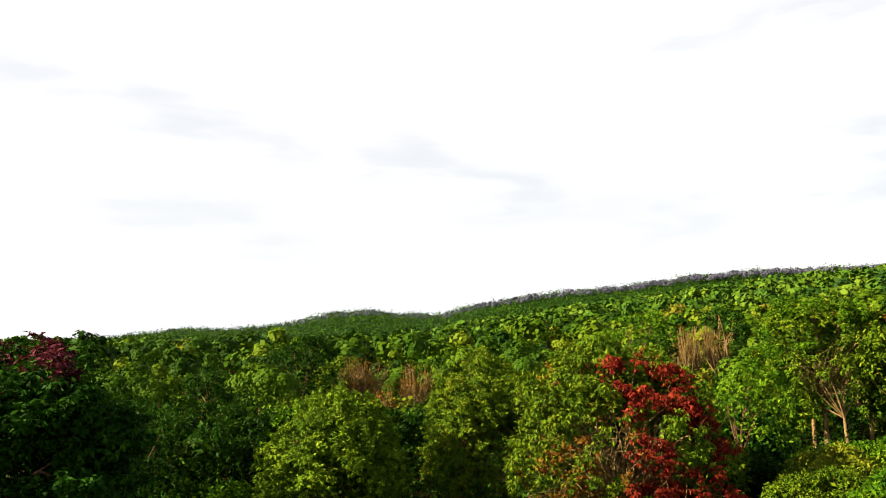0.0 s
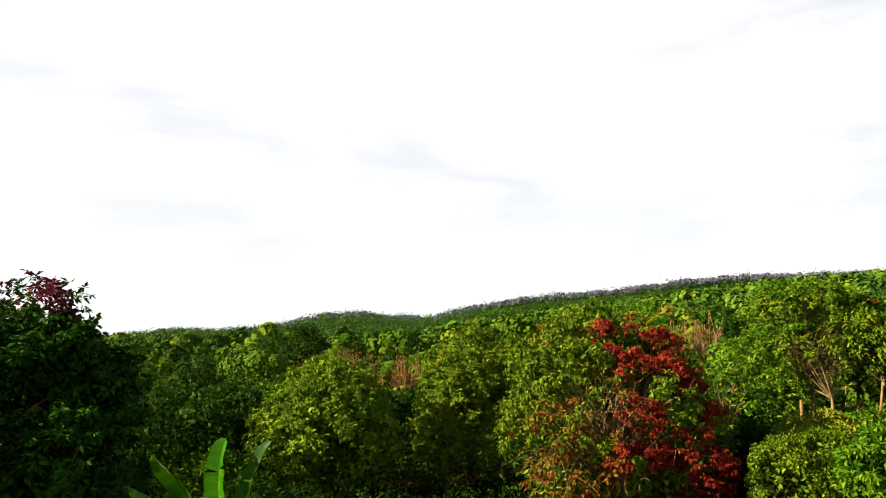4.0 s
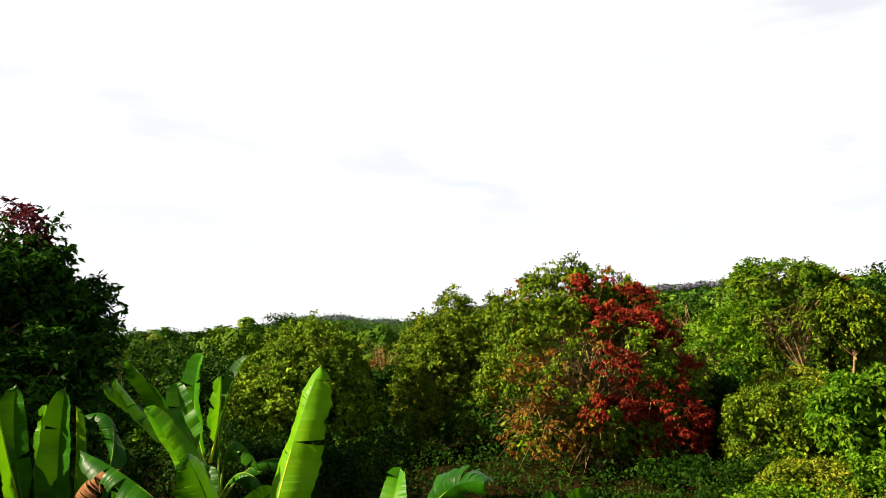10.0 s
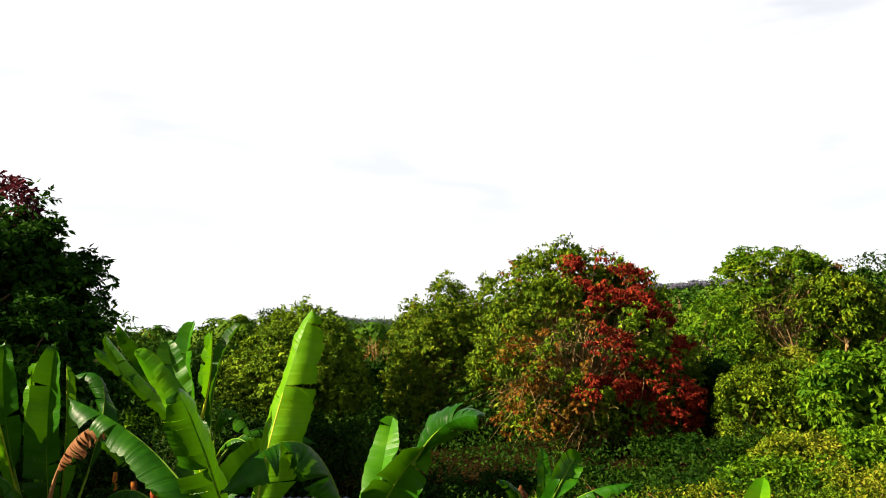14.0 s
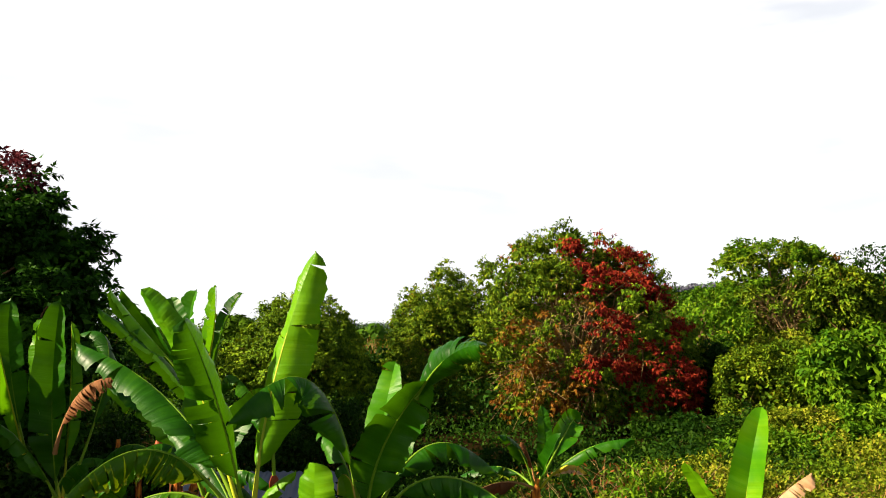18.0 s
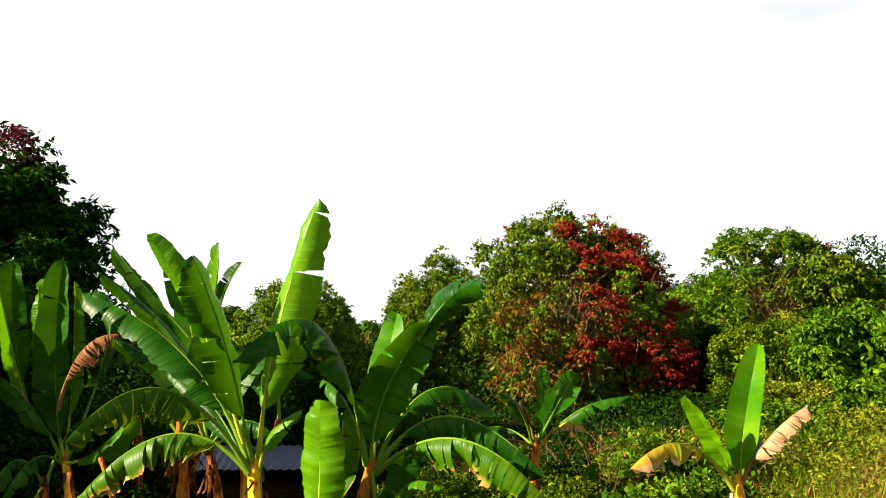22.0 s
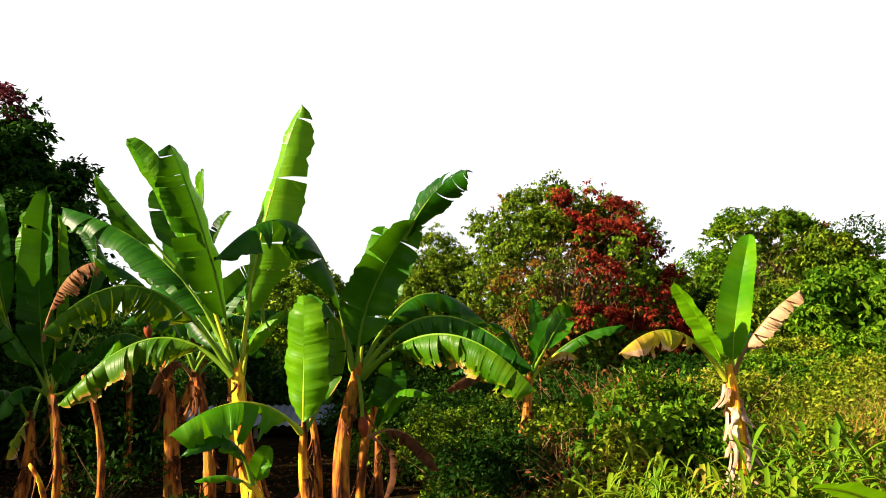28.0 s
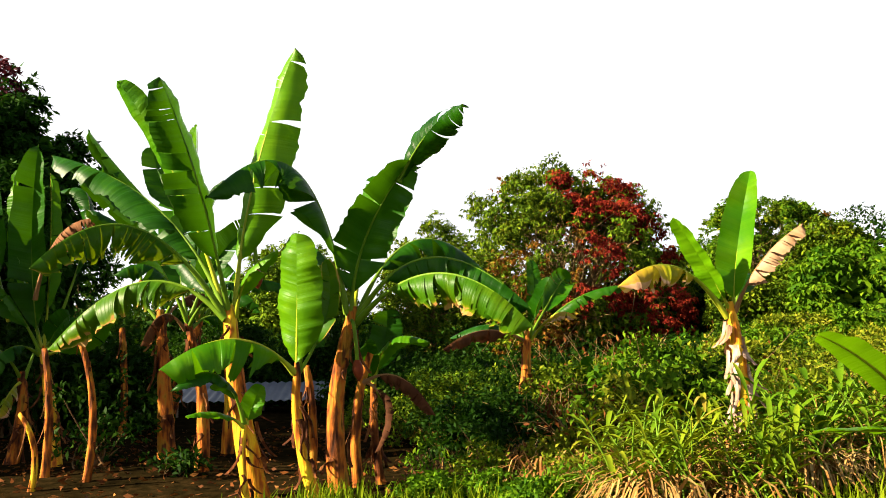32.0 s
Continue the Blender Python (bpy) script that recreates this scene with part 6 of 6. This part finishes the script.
def straw_tuft(x, y, h, seed, n=80):
    """A slumped tuft of dry stalks and leaves."""
    rng = np.random.default_rng(seed)
    z = gz1(x, y)
    t = thing("dry_tuft", (x, y, z), "slumped tuft of dry straw-coloured leaves on the bank", "dry plant", "dry tufts on the bank")
    co = []
    for _ in range(n):
        a, r = rng.uniform(0, 2 * np.pi), rng.uniform(0.2, 0.65)
        out = np.array([math.cos(a), math.sin(a), 0])
        foot = np.array([x, y, z]) + out * rng.uniform(0, 0.15)
        q = np.linspace(0, 1, 5)[:, None]
        mid = foot + out * q * r + np.array([0, 0, 1]) * (h * rng.uniform(0.4, 1.2) * (q * 1.9 - 1.7 * q * q))
        sd = np.array([-out[1], out[0], 0]) * rng.uniform(0.003, 0.009)
        for k in range(4):
            co += [mid[k] - sd, mid[k] + sd, mid[k + 1] + sd * 0.8, mid[k + 1] - sd * 0.8]
    put("straw", quads("straw", np.array(co)), G["straw"], t)


for i, (sx, sy, sh) in enumerate(((3.45, 6.35, 0.4), (2.9, 6.3, 0.5), (3.9, 7.0, 0.55), (4.3, 7.9, 0.6), (5.1, 7.4, 0.5), (3.2, 7.2, 0.5), (2.6, 8.2, 0.5), (3.75, 7.35, 0.5), (2.5, 10.4, 0.6), (6.5, 10.5, 0.5), (4.6, 6.6, 0.5), (2.8, 6.5, 0.55), (3.1, 6.6, 0.6), (3.5, 6.7, 0.6), (2.9, 7.0, 0.6), (4.0, 6.5, 0.5), (4.4, 7.3, 0.6), (2.3, 7.6, 0.5), (3.3, 8.3, 0.55), (4.8, 8.6, 0.5), (3.0, 9.6, 0.5), (2.4, 9.0, 0.45), (3.6, 7.0, 0.7), (4.9, 7.1, 0.55), (4.2, 6.7, 0.5))):
    straw_tuft(sx, sy, sh * 1.05, 150 + i, 110)

# dead leaves on the grove floor
rl = np.random.default_rng(170)
n_l = 3000
lx, ly = rl.uniform(-7, 1.4, n_l), rl.uniform(5.5, 14, n_l)
l_at = np.stack([lx, ly, ground_z(lx, ly) + rl.uniform(0.0, 0.05, n_l)], -1)
l_way = np.stack([rl.normal(size=n_l), rl.normal(size=n_l), rl.normal(size=n_l) * 0.25], -1)
l_sz = rl.uniform(0.03, 0.11, n_l)
litter = thing("leaf_litter", (-3, 9.5, gz1(-3, 9.5)), "brown and orange dead leaves strewn over the grove floor", "leaf litter", kind="stuff")
tagged(put("dead_leaves", quads("dead_leaves", leaf_quads(l_at, l_way, l_sz, l_sz * 0.4, rl)), G["litter"], litter), kind="stuff")

# bare stems in the shade of the grove
def bare_stem(x, y, h, r, seed, lean=0.1, mat=None):
    rng = np.random.default_rng(seed)
    foot = np.array([x, y, gz1(x, y)])
    t = thing("leafless_banana_plant", foot, "leafless brown banana plant with dry sheaths", "banana plant", "bare banana stems")
    pts = bezier(foot - np.array([0, 0, 0.1]), foot + np.array([lean * 0.3, 0, h / 2]), foot + np.array([-lean, 0, h]), 12)
    pts = np.concatenate([pts, pts[-1:] - np.array([0, 0, 0.03])])
    rad = r * 0.85 * np.array([1.25, 1.1, 1.02, 0.98, 0.94, 0.9, 0.87, 0.84, 0.8, 0.76, 0.72, 0.66, 0.05])
    put("pseudostem", quads("pseudostem", *tube(pts, rad, 12, 0.07, rng)), mat or STEM_DARK, t, smooth=True)
    for _ in range(7):                            # thin frayed strips
        a, s = rng.uniform(0, 2 * np.pi), rng.uniform(0.25, 0.95)
        out = np.array([math.cos(a), math.sin(a), 0])
        top = pts[int(s * 11)] + out * r * 0.8
        q = np.linspace(0, 1, 6)[:, None]
        mid = top - np.array([0, 0, 1]) * q * rng.uniform(0.12, 0.34) + out * q ** 2 * rng.uniform(0.02, 0.12)
        sd = np.array([-out[1], out[0], 0]) * r * rng.uniform(0.12, 0.32) * (1 - 0.7 * q)
        put("dry_sheath", quads("dry_sheath", np.concatenate([mid - sd, mid + sd]), [(k, k + 1, k + 7, k + 6) for k in range(5)]), SHEATH, t)


for i, (sx, sy, h, r, ln, m) in enumerate(((-1.95, 9.0, 1.5, 0.045, 0.16, None), (-2.5, 9.4, 1.3, 0.05, 0.06, STEM_DARK), (-1.0, 11.0, 1.5, 0.08, 0.05, STEM), (-3.0, 13.2, 1.6, 0.07, 0.05, None), (-3.6, 14.0, 1.6, 0.06, 0.0, None), (0.75, 8.3, 1.2, 0.06, -0.1, None), (0.3, 8.4, 1.1, 0.05, 0.05, None), (-2.3, 8.6, 0.7, 0.035, 0.12, STEM))):
    bare_stem(sx, sy, h, r, 180 + i, ln, m)


def blossom(x, y, z, seed):
    """The drooping red bud of a banana plant on its stalk."""
    t = thing("banana_blossom", (x, y, z), "red-orange banana blossom bud hanging from its stalk", "banana blossom")
    k = np.linspace(0, 1, 9)
    pts = np.array([x, y, z]) + np.array([0.02, -0.02, -0.18]) * k[:, None]
    put("bud", quads("bud", *tube(pts, 0.05 * np.sin(np.pi * (0.12 + 0.86 * k)) ** 0.8, 10)), BLOSSOM, t, smooth=True)
    put("stalk", quads("stalk", *tube(bezier((x - 0.05, y + 0.1, z + 0.35), (x - 0.02, y, z + 0.25), (x, y, z), 6), np.full(6, 0.018), 6)), RIB, t, smooth=True)


blossom(-0.17, 8.1, 2.18, 1)
blossom(-1.85, 10.2, 2.3, 2)
blossom(0.75, 7.85, 1.35, 3)

# low shed with a metal roof behind the grove
def shed():
    x0, x1, y0, y1, zt = -3.2, 0.0, 16.0, 17.3, 0.95
    t = thing("shed", ((x0 + x1) / 2, (y0 + y1) / 2, gz1(-1.6, 17)), "low open shed with a blue-grey corrugated metal roof", "shed")
    xs = np.arange(x0, x1, 0.04)
    n = len(xs)
    wave = 0.018 * np.sin(xs * 2 * np.pi / 0.16)
    co = np.concatenate([np.stack([xs, np.full(n, yy), zz + wave], -1) for yy, zz in ((y0, zt - 0.3), (y1, zt))] + [np.stack([xs, np.full(n, yy), zz + wave - 0.006], -1) for yy, zz in ((y0, zt - 0.3), (y1, zt))])
    f = [(i, i + 1, n + i + 1, n + i) for i in range(n - 1)] + [(2 * n + i + 1, 2 * n + i, 3 * n + i, 3 * n + i + 1) for i in range(n - 1)]
    put("roof", quads("roof", co, f), ROOF, t, smooth=True)
    for px in (x0 + 0.2, (x0 + x1) / 2, x1 - 0.2):
        for py, top in ((y0 + 0.15, zt - 0.32), (y1 - 0.15, zt - 0.04)):
            put("post", quads("post", *tube([(px, py, gz1(px, py) - 0.1), (px, py, top - 0.2), (px, py, top)], (0.05, 0.045, 0.045), 8)), WOOD, t, smooth=True)


shed()
